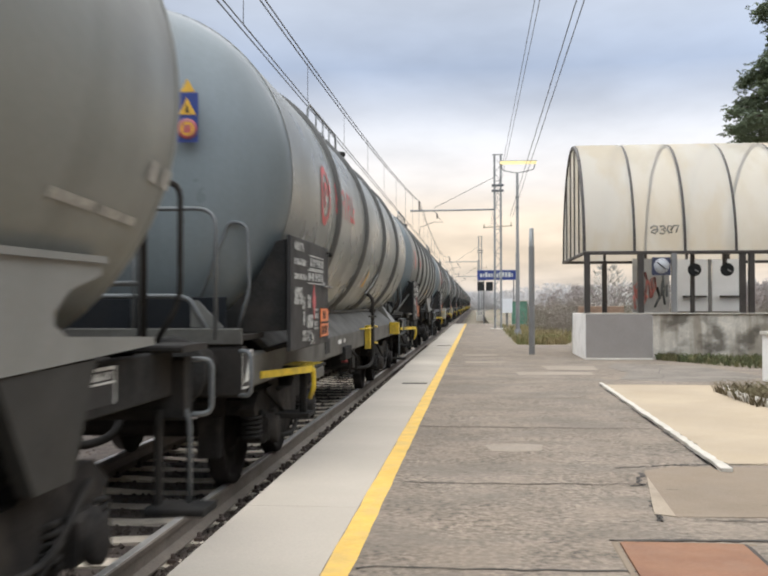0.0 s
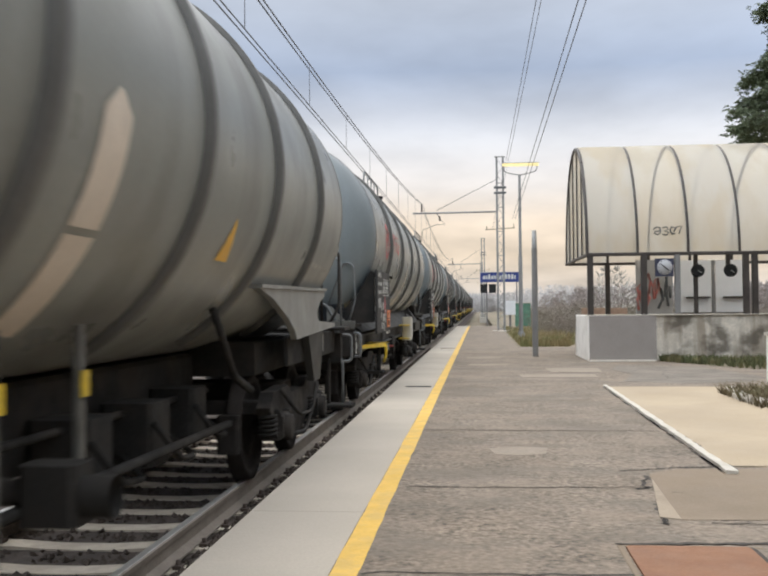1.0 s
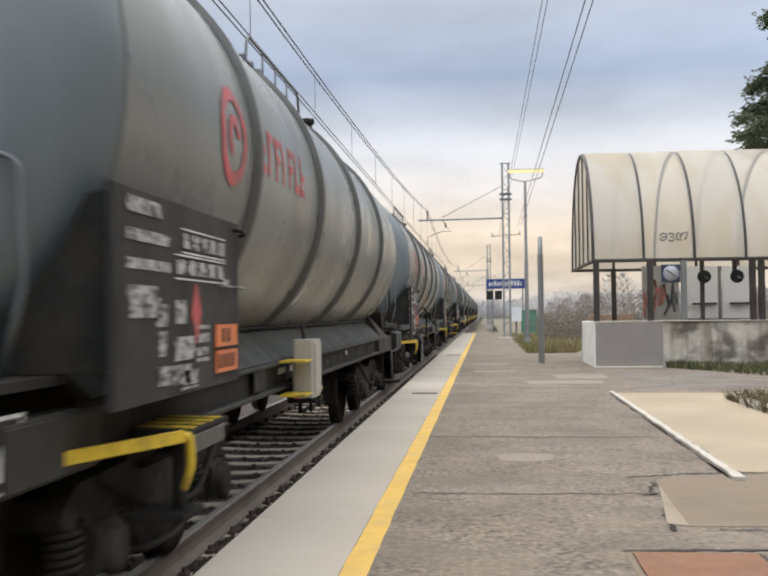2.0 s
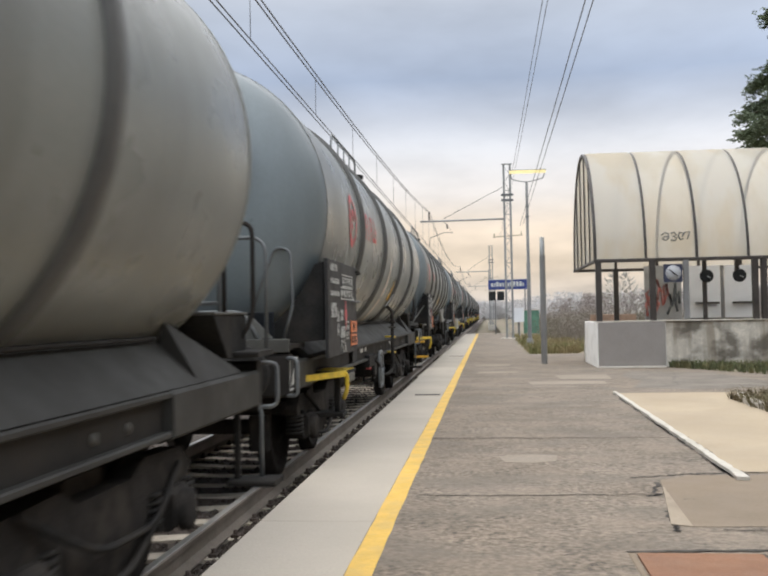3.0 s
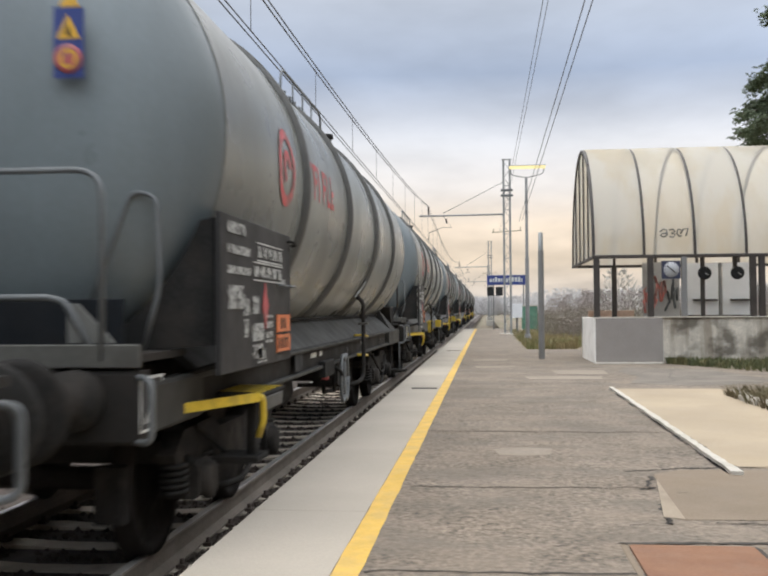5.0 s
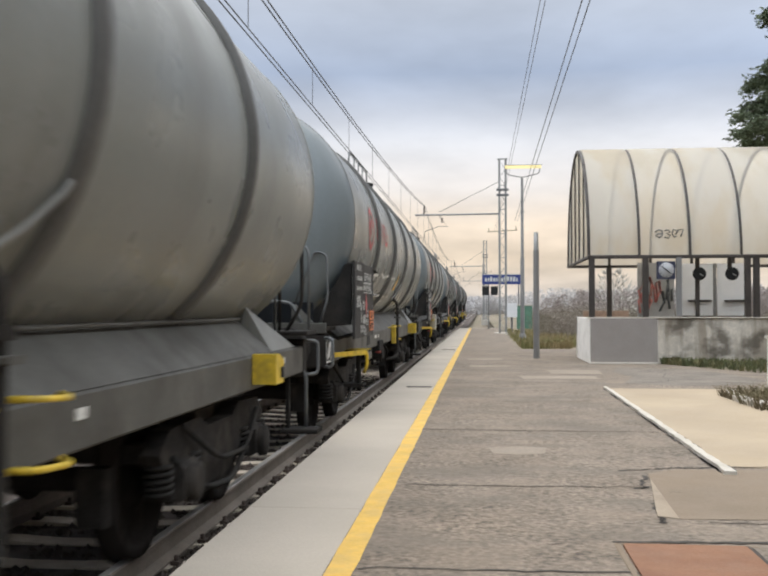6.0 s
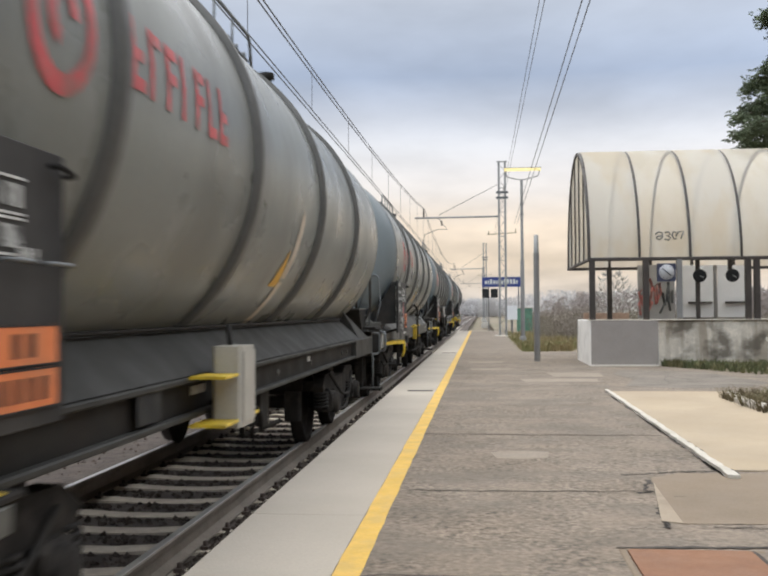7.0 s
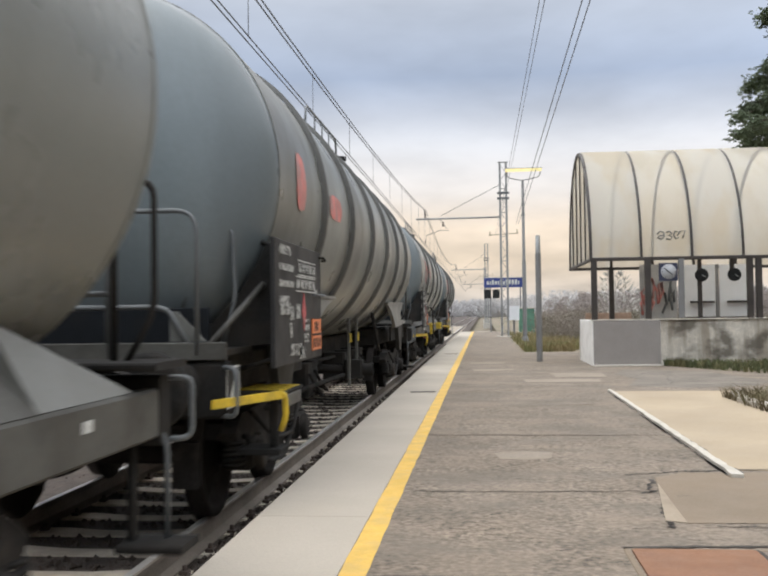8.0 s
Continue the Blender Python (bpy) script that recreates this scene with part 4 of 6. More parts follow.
# ---------------------------------------------------------------- masts, lamps, signs and wires
def build_mast(x, y, h, arm_z, label, detail=True):
    t = thing("catenary_mast", label, "mast", pose(x, y, 0), "catenary masts")
    part("footing", Shape().box(-0.42, 0.42, -0.35, 0.35, -0.3, 0.29, 0.02), KERB, t, "concrete footing")
    w = 0.155
    for sx in (-w, w):
        s = Shape().box(sx - 0.05, sx + 0.05, -0.05, -0.035, 0.28, h).box(sx - 0.05, sx - 0.038, -0.034, 0.05, 0.28, h).box(sx + 0.038, sx + 0.05, -0.034, 0.05, 0.28, h)
        part("upright", s, STEEL, t, "galvanised channel")
    n = int(h / 0.42)
    lat = Shape()
    for i in range(n):
        z0, z1 = 0.4 + (h - 0.5) * i / n, 0.4 + (h - 0.5) * (i + 1) / n
        a, b = (-w, w) if i % 2 else (w, -w)
        lat.tube([(a, -0.06, z0), (b, -0.06, z1)], 0.016, 4)
        if i % 3 == 0:
            lat.box(-w, w, -0.075, -0.06, z0 - 0.02, z0 + 0.02)
    part("lattice", lat, STEEL, t, "zigzag lacing bars")
    for z in (h * 0.80, h * 0.83):
        part("clamp", Shape().box(-0.3, 0.3, -0.09, 0.08, z - 0.05, z + 0.05, 0.01), TUBE, t, "dark steel clamp")
    part("cap", Shape().box(-0.26, 0.26, -0.08, 0.08, h, h + 0.04), STEEL, t)
    # arm over the track
    tip = AXIS - x - 0.45
    part("bracket_arm", Shape().tube([(-0.2, 0, arm_z - 0.50), (tip, 0, arm_z - 0.53)], 0.045, 8), STEEL, t, "horizontal tube over the track")
    part("stay", Shape().tube([(-0.2, 0, arm_z + 1.1), (AXIS - x + 0.75, 0, arm_z - 0.40)], 0.014, 5), WIRE, t, "sloping stay")
    k = AXIS - x
    part("insulator", Shape().lathe([(j * 0.034, 0.05 if j % 2 else 0.025) for j in range(13)], (k, 0, arm_z - 0.47), "z", 10), CERAMIC, t, "ribbed insulator")
    part("registration_arm", Shape().tube([(k + 0.75, 0, arm_z - 0.55), (k + 0.95, 0, arm_z - 0.85), (k + 1.18, 0, arm_z - 1.12), (k + 0.75, 0, arm_z - 1.10), (k + 0.05, 0, arm_z - 1.36), (k, 0, arm_z - 1.75)], 0.016, 5), WIRE, t, "jointed registration arm")
    part("arm_insulator", Shape().lathe([(j * 0.03, 0.05 if j % 2 else 0.025) for j in range(9)], (k + 0.9, 0, arm_z - 0.92), "z", 10), CERAMIC, t)
    part("cross_arm", Shape().tube([(-0.75, 0, 5.32), (0.72, 0, 5.40)], 0.028, 6).tube([(0.66, 0, 5.38), (0.66, 0, 5.60)], 0.03, 6).tube([(-0.68, 0, 5.3), (-0.68, 0, 5.5)], 0.03, 6), mat("pale_arm_paint", (0.5, 0.42, 0.3), 0.6), t, "small cross arm")
    return t


def build_wires():
    def run(name, pts, r, label):
        solid(name, Shape().tube(pts, r, 5), WIRE, label, "wire")
    span0, span1 = -7.0, 49.0

    def carrier(y):
        return 5.57 + 1.1 * ((y - 10.0) / 39.0) ** 2 if y < span1 else 5.67 + 1.0 * (((y - span1) % 56.0 - 28.0) / 28.0) ** 2
    ys = [-28 + 3.5 * i for i in range(56)]
    for dx in (-0.035, 0.035):
        run("carrier_wire", [(AXIS + dx, y, carrier(y)) for y in ys], 0.011, "sagging carrier wire over the track")
        run("contact_wire", [(AXIS - 0.03 + dx, y, 4.93) for y in ys[::4]], 0.009, "taut contact wire over the track")
    for i in range(30):
        y = 2.5 + 4.6 * i
        z = carrier(y)
        run("dropper", [(AXIS, y, 4.93), (AXIS, y, z)], 0.005, "thin dropper between the wires")
    for dx in (-0.06, 0.06):
        run("feeder_wire", [(1.5 + dx, y, 8.85 + 0.00012 * (y - 22) ** 2) for y in range(-10, 110, 6)], 0.009, "feeder wire along the mast tops")
        run("lamp_feed_wire", [(1.62 + dx, y, 5.42 + (49 - y) * 0.0225) for y in range(-10, 50, 5)], 0.009, "low feed wire beside the platform")


def build_lamp():
    t = thing("platform_lamp", "tall grey lamp post with a lit tube fitting", "lamp post", pose(1.62, 38.4, TOP))
    part("base", Shape().lathe([(0, 0.14), (0.25, 0.13), (0.32, 0.09)], (0, 0, -0.05), "z", 12), POLE_GREY, t)
    part("pole", Shape().lathe([(0, 0.085), (3.2, 0.075), (3.25, 0.06), (6.36, 0.05), (6.4, 0.0)], (0, 0, 0), "z", 12), POLE_GREY, t, "tapered grey pole")
    for z in (5.0, 5.4):
        part("band", Shape().lathe([(0, 0.075), (0.05, 0.075)], (0, 0, z), "z", 12), TUBE, t)
    part("yoke", Shape().tube(bend([(-0.62, 0, 6.76), (-0.58, 0, 6.49), (0, 0, 6.36), (0.66, 0, 6.52), (0.70, 0, 6.76)], 0.2, 5), 0.018, 6), POLE_GREY, t, "curved yoke")
    part("housing", Shape().prism([(-0.10, 6.83), (0.10, 6.83), (0.07, 6.86), (-0.07, 6.86)], "x", -0.68, 0.76), POLE_GREY, t, "grey housing")
    part("tube_cover", Shape().prism([(-0.09, 6.828), (-0.06, 6.73), (0.06, 6.73), (0.09, 6.828)], "x", -0.66, 0.74), LAMP_GLOW, t, "lit yellow-white cover")


def build_signs():
    t = thing("station_sign", "blue station name board on thin posts", "sign", pose(0.03, 60.9, TOP + 0.12))
    part("board", Shape().box(0.05, 2.5, -0.04, 0.04, 2.62, 3.22, 0.01), BLUE, t, "dark blue board")
    part("rim", Shape().box(0.03, 2.52, -0.05, 0.05, 3.222, 3.25, 0.004), WHITE, t)
    rng = random.Random(2)
    x = 0.22
    while x < 2.15:
        w = rng.uniform(0.07, 0.15)
        part("lettering_bar", Shape().box(x, x + w, -0.05, -0.042, 2.8, 2.8 + rng.choice((0.22, 0.22, 0.3)), 0.004), WHITE, t)
        x += w + 0.05
    for x0 in (0.05, 0.58):
        part("display", Shape().box(x0, x0 + 0.44, -0.06, 0.06, 1.95, 2.5, 0.02), HOLE, t, "dark square display")
    for x0 in (0.45, 2.3):
        part("post", Shape().lathe([(-0.12, 0.04), (3.2, 0.04)], (x0, 0.06, -0.1), "z", 10), POLE_GREY, t)
    p = thing("signal_pole", "plain grey steel pole with a paler top", "pole", pose(1.375, 24.4, TOP))
    part("pole", Shape().lathe([(0, 0.075), (2.78, 0.07)], (0, 0, -0.1), "z", 14), POLE_GREY, p)
    part("pole_top", Shape().lathe([(2.68, 0.062), (3.12, 0.055), (3.14, 0.0)], (0, 0, 0), "z", 14), STEEL, p, "pale upper tube")
    g = thing("equipment_cabinet", "green trackside cabinet among the weeds", "cabinet", pose(2.55, 58, 0.1))
    part("body", Shape().box(-0.45, 0.45, -0.25, 0.25, 0.2, 1.55, 0.02), mat("faded_green_paint", (0.10, 0.22, 0.15), 0.6), g)
    part("roof", Shape().box(-0.5, 0.5, -0.3, 0.3, 1.552, 1.62, 0.02), KERB, g)
    g = thing("relay_box", "pale grey relay box on a leg", "box", pose(1.75, 56, 0.1))
    part("body", Shape().box(-0.3, 0.3, -0.2, 0.2, 0.9, 1.7, 0.02), BOARD_WHITE, g)
    part("leg", Shape().box(-0.06, 0.06, -0.06, 0.06, -0.1, 0.9), POLE_GREY, g)


build_mast(1.09, 48.9, 8.94, 6.72, "tall galvanised lattice mast with an arm over the track")
for _y in (105.0, 161.0):
    build_mast(0.45, _y, 8.75, 6.55, "far galvanised lattice mast")
build_wires()
build_lamp()
build_signs()


# ---------------------------------------------------------------- tank wagons (x across, y back from the plate, z over the rail)
ZC, R = 2.51, 1.395
MARK_TURN = 3.0             # marks are set out from a line a little above the tank's middle
TANK_BACK = 0.20            # the tank sits this far back on its frame
SPEED = 25.0


def on_tank(y, phi, lift=0.006):
    a = radians(phi + MARK_TURN)
    return ((R + lift) * math.cos(a), y + TANK_BACK, ZC + (R + lift) * math.sin(a))


def decal(quads, lift=0.006, n=6):
    """Thin painted patches that follow the tank's curve; corners as (along, degrees)."""
    s = Shape()
    s.weld = True
    for q in quads:
        o = len(s.v)
        for j in range(n + 1):
            for i in range(n + 1):
                u, w = i / n, j / n
                y = (q[0][0] * (1 - u) + q[1][0] * u) * (1 - w) + (q[3][0] * (1 - u) + q[2][0] * u) * w
                p = (q[0][1] * (1 - u) + q[1][1] * u) * (1 - w) + (q[3][1] * (1 - u) + q[2][1] * u) * w
                s.v.append(on_tank(y, p, lift))
        for j in range(n):
            for i in range(n):
                a = o + j * (n + 1) + i
                s.f.append((a, a + 1, a + n + 2, a + n + 1))
                s.smooth.append(True)
    return s


def painted_line(points, width, lift=0.007):
    """A sprayed line on the tank through (along, degrees) points."""
    fine = []
    for (y0, p0), (y1, p1) in zip(points, points[1:]):
        n = max(1, int(abs(p1 - p0) / 2.5), int(abs(y1 - y0) / 0.25))
        fine += [(y0 + (y1 - y0) * i / n, p0 + (p1 - p0) * i / n) for i in range(n)]
    fine.append(points[-1])
    s = Shape()
    for i, (y, p) in enumerate(fine):
        (ya, pa), (yb, pb) = fine[max(i - 1, 0)], fine[min(i + 1, len(fine) - 1)]
        dy, dp = yb - ya, radians(pb - pa) * R
        k = math.hypot(dy, dp) or 1
        ny, np_ = -dp / k * width / 2, math.degrees(dy / k * width / 2 / R)
        s.v += [on_tank(y - ny, p - np_, lift), on_tank(y + ny, p + np_, lift)]
    for i in range(len(fine) - 1):
        s.f.append((2 * i, 2 * i + 1, 2 * i + 3, 2 * i + 2))
        s.smooth.append(True)
    return s


def build_tank(t, y0, y1, rings, paint=None):
    paint = paint or TANK
    y0, y1, rings = y0 + TANK_BACK, y1 + TANK_BACK, [q + TANK_BACK for q in rings]
    prof = [(y0 - 0.52 + 0.52 * (1 - math.cos(radians(a))), R * math.sin(radians(a)) ** 0.75) for a in (0, 6, 14, 24, 35, 47, 60, 72, 82, 90)]
    prof[0] = (y0 - 0.52, 0.001)
    n = 12
    prof += [(y0 + (y1 - y0) * i / n, R) for i in range(1, n + 1)]
    front = prof[:10]
    prof = prof[9:]
    prof += [(y1 + 0.52 - (q[0] - (y0 - 0.52)), q[1]) for q in reversed(front[:9])]
    part("tank_end", Shape().lathe(front, (0, 0, ZC), "y", 72), TANK_END_SKY_TINT, t, "domed tank end with bluish sky light in its colour")
    part("tank", Shape().lathe(prof, (0, 0, ZC), "y", 72), paint, t, "dark grey painted tank barrel")
    for k, y in enumerate((y0, y1)):
        part("weld_band", Shape().lathe([(-0.02, R + 0.001), (-0.012, R + 0.006), (0.012, R + 0.006), (0.02, R + 0.001)], (0, y, ZC), "y", 64), paint, t)
    for y in rings:
        part("ring", Shape().lathe([(-0.07, R + 0.002), (-0.055, R + 0.045), (0.055, R + 0.045), (0.07, R + 0.002)], (0, y, ZC), "y", 72, start=-62, arc=304), RING, t, "dark stiffening ring")


def build_bogie(t, y):
    s = Shape()
    frames = []
    for k in (-1, 1):
        x = k * 1.0
        f = Shape()
        frames.append(f)
        out = [(-1.28, 0.66), (-1.1, 0.78), (-0.5, 0.80), (-0.32, 0.72), (0.32, 0.72), (0.5, 0.80), (1.1, 0.78), (1.28, 0.66), (1.22, 0.58), (0.62, 0.56), (0.36, 0.34), (-0.36, 0.34), (-0.62, 0.56), (-1.22, 0.58)]
        f.prism(out, "x", x - 0.06, x + 0.06)
        f.box(x - 0.05, x + 0.05, -0.3, 0.3, 0.28, 0.36)
    s.box(-0.95, 0.95, -0.22, 0.22, 0.55, 0.80)
    hose = Shape().tube(bend([(1.08, -1.1, 0.62), (1.12, -0.6, 0.36), (1.12, 0.1, 0.3), (1.08, 0.7, 0.5)], 0.2), 0.022, 6)
    hose2 = Shape().tube(bend([(1.08, -0.9, 0.78), (1.14, -0.3, 0.5), (1.12, 0.5, 0.46), (1.08, 1.0, 0.7)], 0.2), 0.018, 6)
    b = part("bogie", s, BOGIE, t, "grimy two-axle bogie", at=pose(0, y, 0))
    for f in frames:
        part("side_frame", f, BOGIE, b)
    for f in (hose, hose2):
        part("hose", f, DARK, b, "black brake hose")
    for e in (-1.18, 1.18):
        part("end_beam", Shape().box(-0.95, 0.95, e - 0.06, e + 0.06, 0.60, 0.72), BOGIE, b)
    for dy in (-0.9, 0.9):
        w = Shape()
        w.lathe([(-1.08, 0.0), (-1.08, 0.06), (-0.82, 0.075), (0.82, 0.075), (1.08, 0.06), (1.08, 0.0)], (0, 0, 0), "x", 14)
        for k in (-1, 1):
            c = k * 0.7525
            w.lathe([(k * -0.055, 0.08), (k * -0.055, 0.47), (k * -0.04, 0.488), (k * -0.02, 0.462), (k * 0.07, 0.457), (k * 0.07, 0.39), (k * 0.03, 0.37), (k * 0.02, 0.18), (k * 0.08, 0.12), (k * 0.08, 0.08)], (c, 0, 0), "x", 36)
        part("wheelset", w, WHEEL, b, "rust-brown steel wheels on their axle", at=pose(0, dy, 0.46))
        for k in (-1, 1):
            a = Shape()
            a.box(k * 1.02 - 0.11, k * 1.02 + 0.11, dy - 0.15, dy + 0.15, 0.36, 0.585, 0.03)
            a.lathe([(0, 0.12), (k * 0.05, 0.115), (k * 0.06, 0.09), (k * 0.06, 0.0)], (k * 1.13, dy, 0.46), "x", 16)
            part("axle_box", a, BOGIE, b, "cast axle box")
            for o in (-0.27, 0.27):
                sp = Shape()
                pts = [(k * 1.02 + 0.075 * math.cos(g), dy + o + 0.075 * math.sin(g), 0.40 + 0.19 * g / 31.4) for g in [j * 0.5236 for j in range(61)]]
                sp.tube(pts, 0.016, 5)
                part("spring", sp, FRAME, b, "coil spring")
        part("brake_shoe", Shape().box(0.66, 0.84, dy * 1.6 - 0.06, dy * 1.6 + 0.06, 0.3, 0.62, 0.02), BOGIE, b)


def build_ends(t, front, rear, frame_paint):
    for y, k in ((front, -1), (rear, 1)):
        part("headstock", Shape().box(-1.185, 1.185, min(y, y - k * 0.16), max(y, y - k * 0.16), 0.84, 1.20, 0.02), frame_paint, t, "headstock beam")
        for x in (-0.875, 0.875):
            s = Shape().lathe([(0, 0.15), (k * 0.1, 0.15), (k * 0.12, 0.10), (k * 0.42, 0.10), (k * 0.44, 0.07), (k * 0.56, 0.07)], (x, y, 1.06), "y", 16)
            s.lathe([(k * 0.55, 0.07), (k * 0.56, 0.22), (k * 0.6, 0.235), (k * 0.615, 0.2), (k * 0.62, 0.0)], (x, y, 1.06), "y", 20)
            part("buffer", s, DARK, t, "black sprung buffer")
        s = Shape().box(-0.05, 0.05, min(y, y + k * 0.3), max(y, y + k * 0.3), 0.95, 1.08, 0.02)
        s.tube(bend([(0, y + k * 0.28, 1.0), (0.06, y + k * 0.45, 0.9), (-0.06, y + k * 0.6, 0.86), (0, y + k * 0.58, 0.7)], 0.1), 0.03, 6)
        s.tube(bend([(0.35, y, 0.9), (0.38, y + k * 0.25, 0.6), (0.2, y + k * 0.5, 0.55), (0.1, y + k * 0.6, 0.7)], 0.15), 0.03, 6)
        part("coupling", s, DARK, t, "hook, screw link and brake hose")


def build_panel(t, variant):
    rng = random.Random(variant)
    p = part("info_panel", Shape().box(1.395, 1.425, -1.36, 0.52, 1.14, 2.03, 0.004), PANEL, t, "black data panel with white markings")
    x0 = 1.427

    def bar(y, z, w, h, m=MARKING, name="marking"):
        part(name, Shape().box(x0, x0 + 0.003, y, y + w, z, z + h, 0.0), m, p)
    # lettering lines and boxed tables
    for k, (w, h) in enumerate(((0.40, 0.065), (0.52, 0.05), (0.52, 0.045), (0.34, 0.05))):
        bar(-1.22, 1.93 - 0.115 * k, w, h)
    for r in range(2):
        y, z = -0.62 + (0.10 if r == 0 else 0.0), 1.80 - 0.125 * r
        w = 0.85 - (0.10 if r == 0 else 0.0)
        part("table_frame", Shape().box(x0, x0 + 0.003, y, y + w, z + 0.11, z + 0.118, 0).box(x0, x0 + 0.003, y, y + w, z, z + 0.008, 0), WHITE, p)
        for c in range(5):
            bar(y + 0.03 + c * w / 5, z + 0.025, w / 5 - 0.05, 0.07)
    bar(0.20, 1.66, 0.12, 0.045)
    part("diamond", Shape().prism([(-0.38, 1.52), (-0.30, 1.67), (-0.22, 1.52), (-0.30, 1.37)], "x", x0, x0 + 0.004), RED, p, "red hazard diamond")
    for y, z, w, h in ((-1.2, 1.50, 0.36, 0.085), (-0.86, 1.46, 0.13, 0.10), (-0.62, 1.47, 0.15, 0.11), (-0.86, 1.33, 0.09, 0.11), (-0.64, 1.30, 0.30, 0.11), (-0.86, 1.20, 0.16, 0.085), (-0.66, 1.19, 0.26, 0.09), (-0.30, 1.28, 0.22, 0.02), (-0.30, 1.44, 0.22, 0.02), (-0.28, 1.31, 0.18, 0.04), (-0.28, 1.375, 0.18, 0.045), (-0.52, 1.16, 0.24, 0.012), (-0.50, 1.18, 0.2, 0.07)):
        if rng.random() < 0.93:
            bar(y + rng.uniform(-0.02, 0.02), z, w, h)
    for z in (1.20, 1.336):
        o = part("hazard_plate", Shape().box(x0 + 0.002, x0 + 0.010, 0.03, 0.45, z, z + 0.13, 0.003), ORANGE, p, "orange hazard plate")
        for c in range(2 if z > 1.25 else 4):
            y = (0.14 + 0.10 * c) if z > 1.25 else (0.06 + 0.09 * c)
            part("figure_bar", Shape().box(x0 + 0.010, x0 + 0.013, y, y + 0.045, z + 0.028, z + 0.102, 0), HOLE, o)
        part("plate_rim", Shape().box(x0 + 0.010, x0 + 0.012, 0.03, 0.45, z, z + 0.006, 0).box(x0 + 0.010, x0 + 0.012, 0.03, 0.45, z + 0.124, z + 0.13, 0), HOLE, o)
    for y in (-1.1, -0.3, 0.4):
        part("panel_bracket", Shape().tube([(1.41, y, 1.95), (1.2, y, 2.05)], 0.02, 5), DARK, t)
        part("panel_bracket", Shape().tube([(1.40, y, 1.2), (1.12, y, 1.12)], 0.02, 5), DARK, t)
    part("panel_catch", Shape().tube(bend([(1.43, 0.40, 1.98), (1.47, 0.40, 1.98), (1.47, 0.52, 1.96), (1.43, 0.52, 1.96)], 0.02), 0.01, 5), DARK, t)
    for y in (0.06, 0.34):
        part("panel_handle", Shape().tube(bend([(1.43, y, 1.66), (1.47, y, 1.66), (1.47, y + 0.17, 1.66), (1.43, y + 0.17, 1.66)], 0.03), 0.008, 5), TUBE, t)


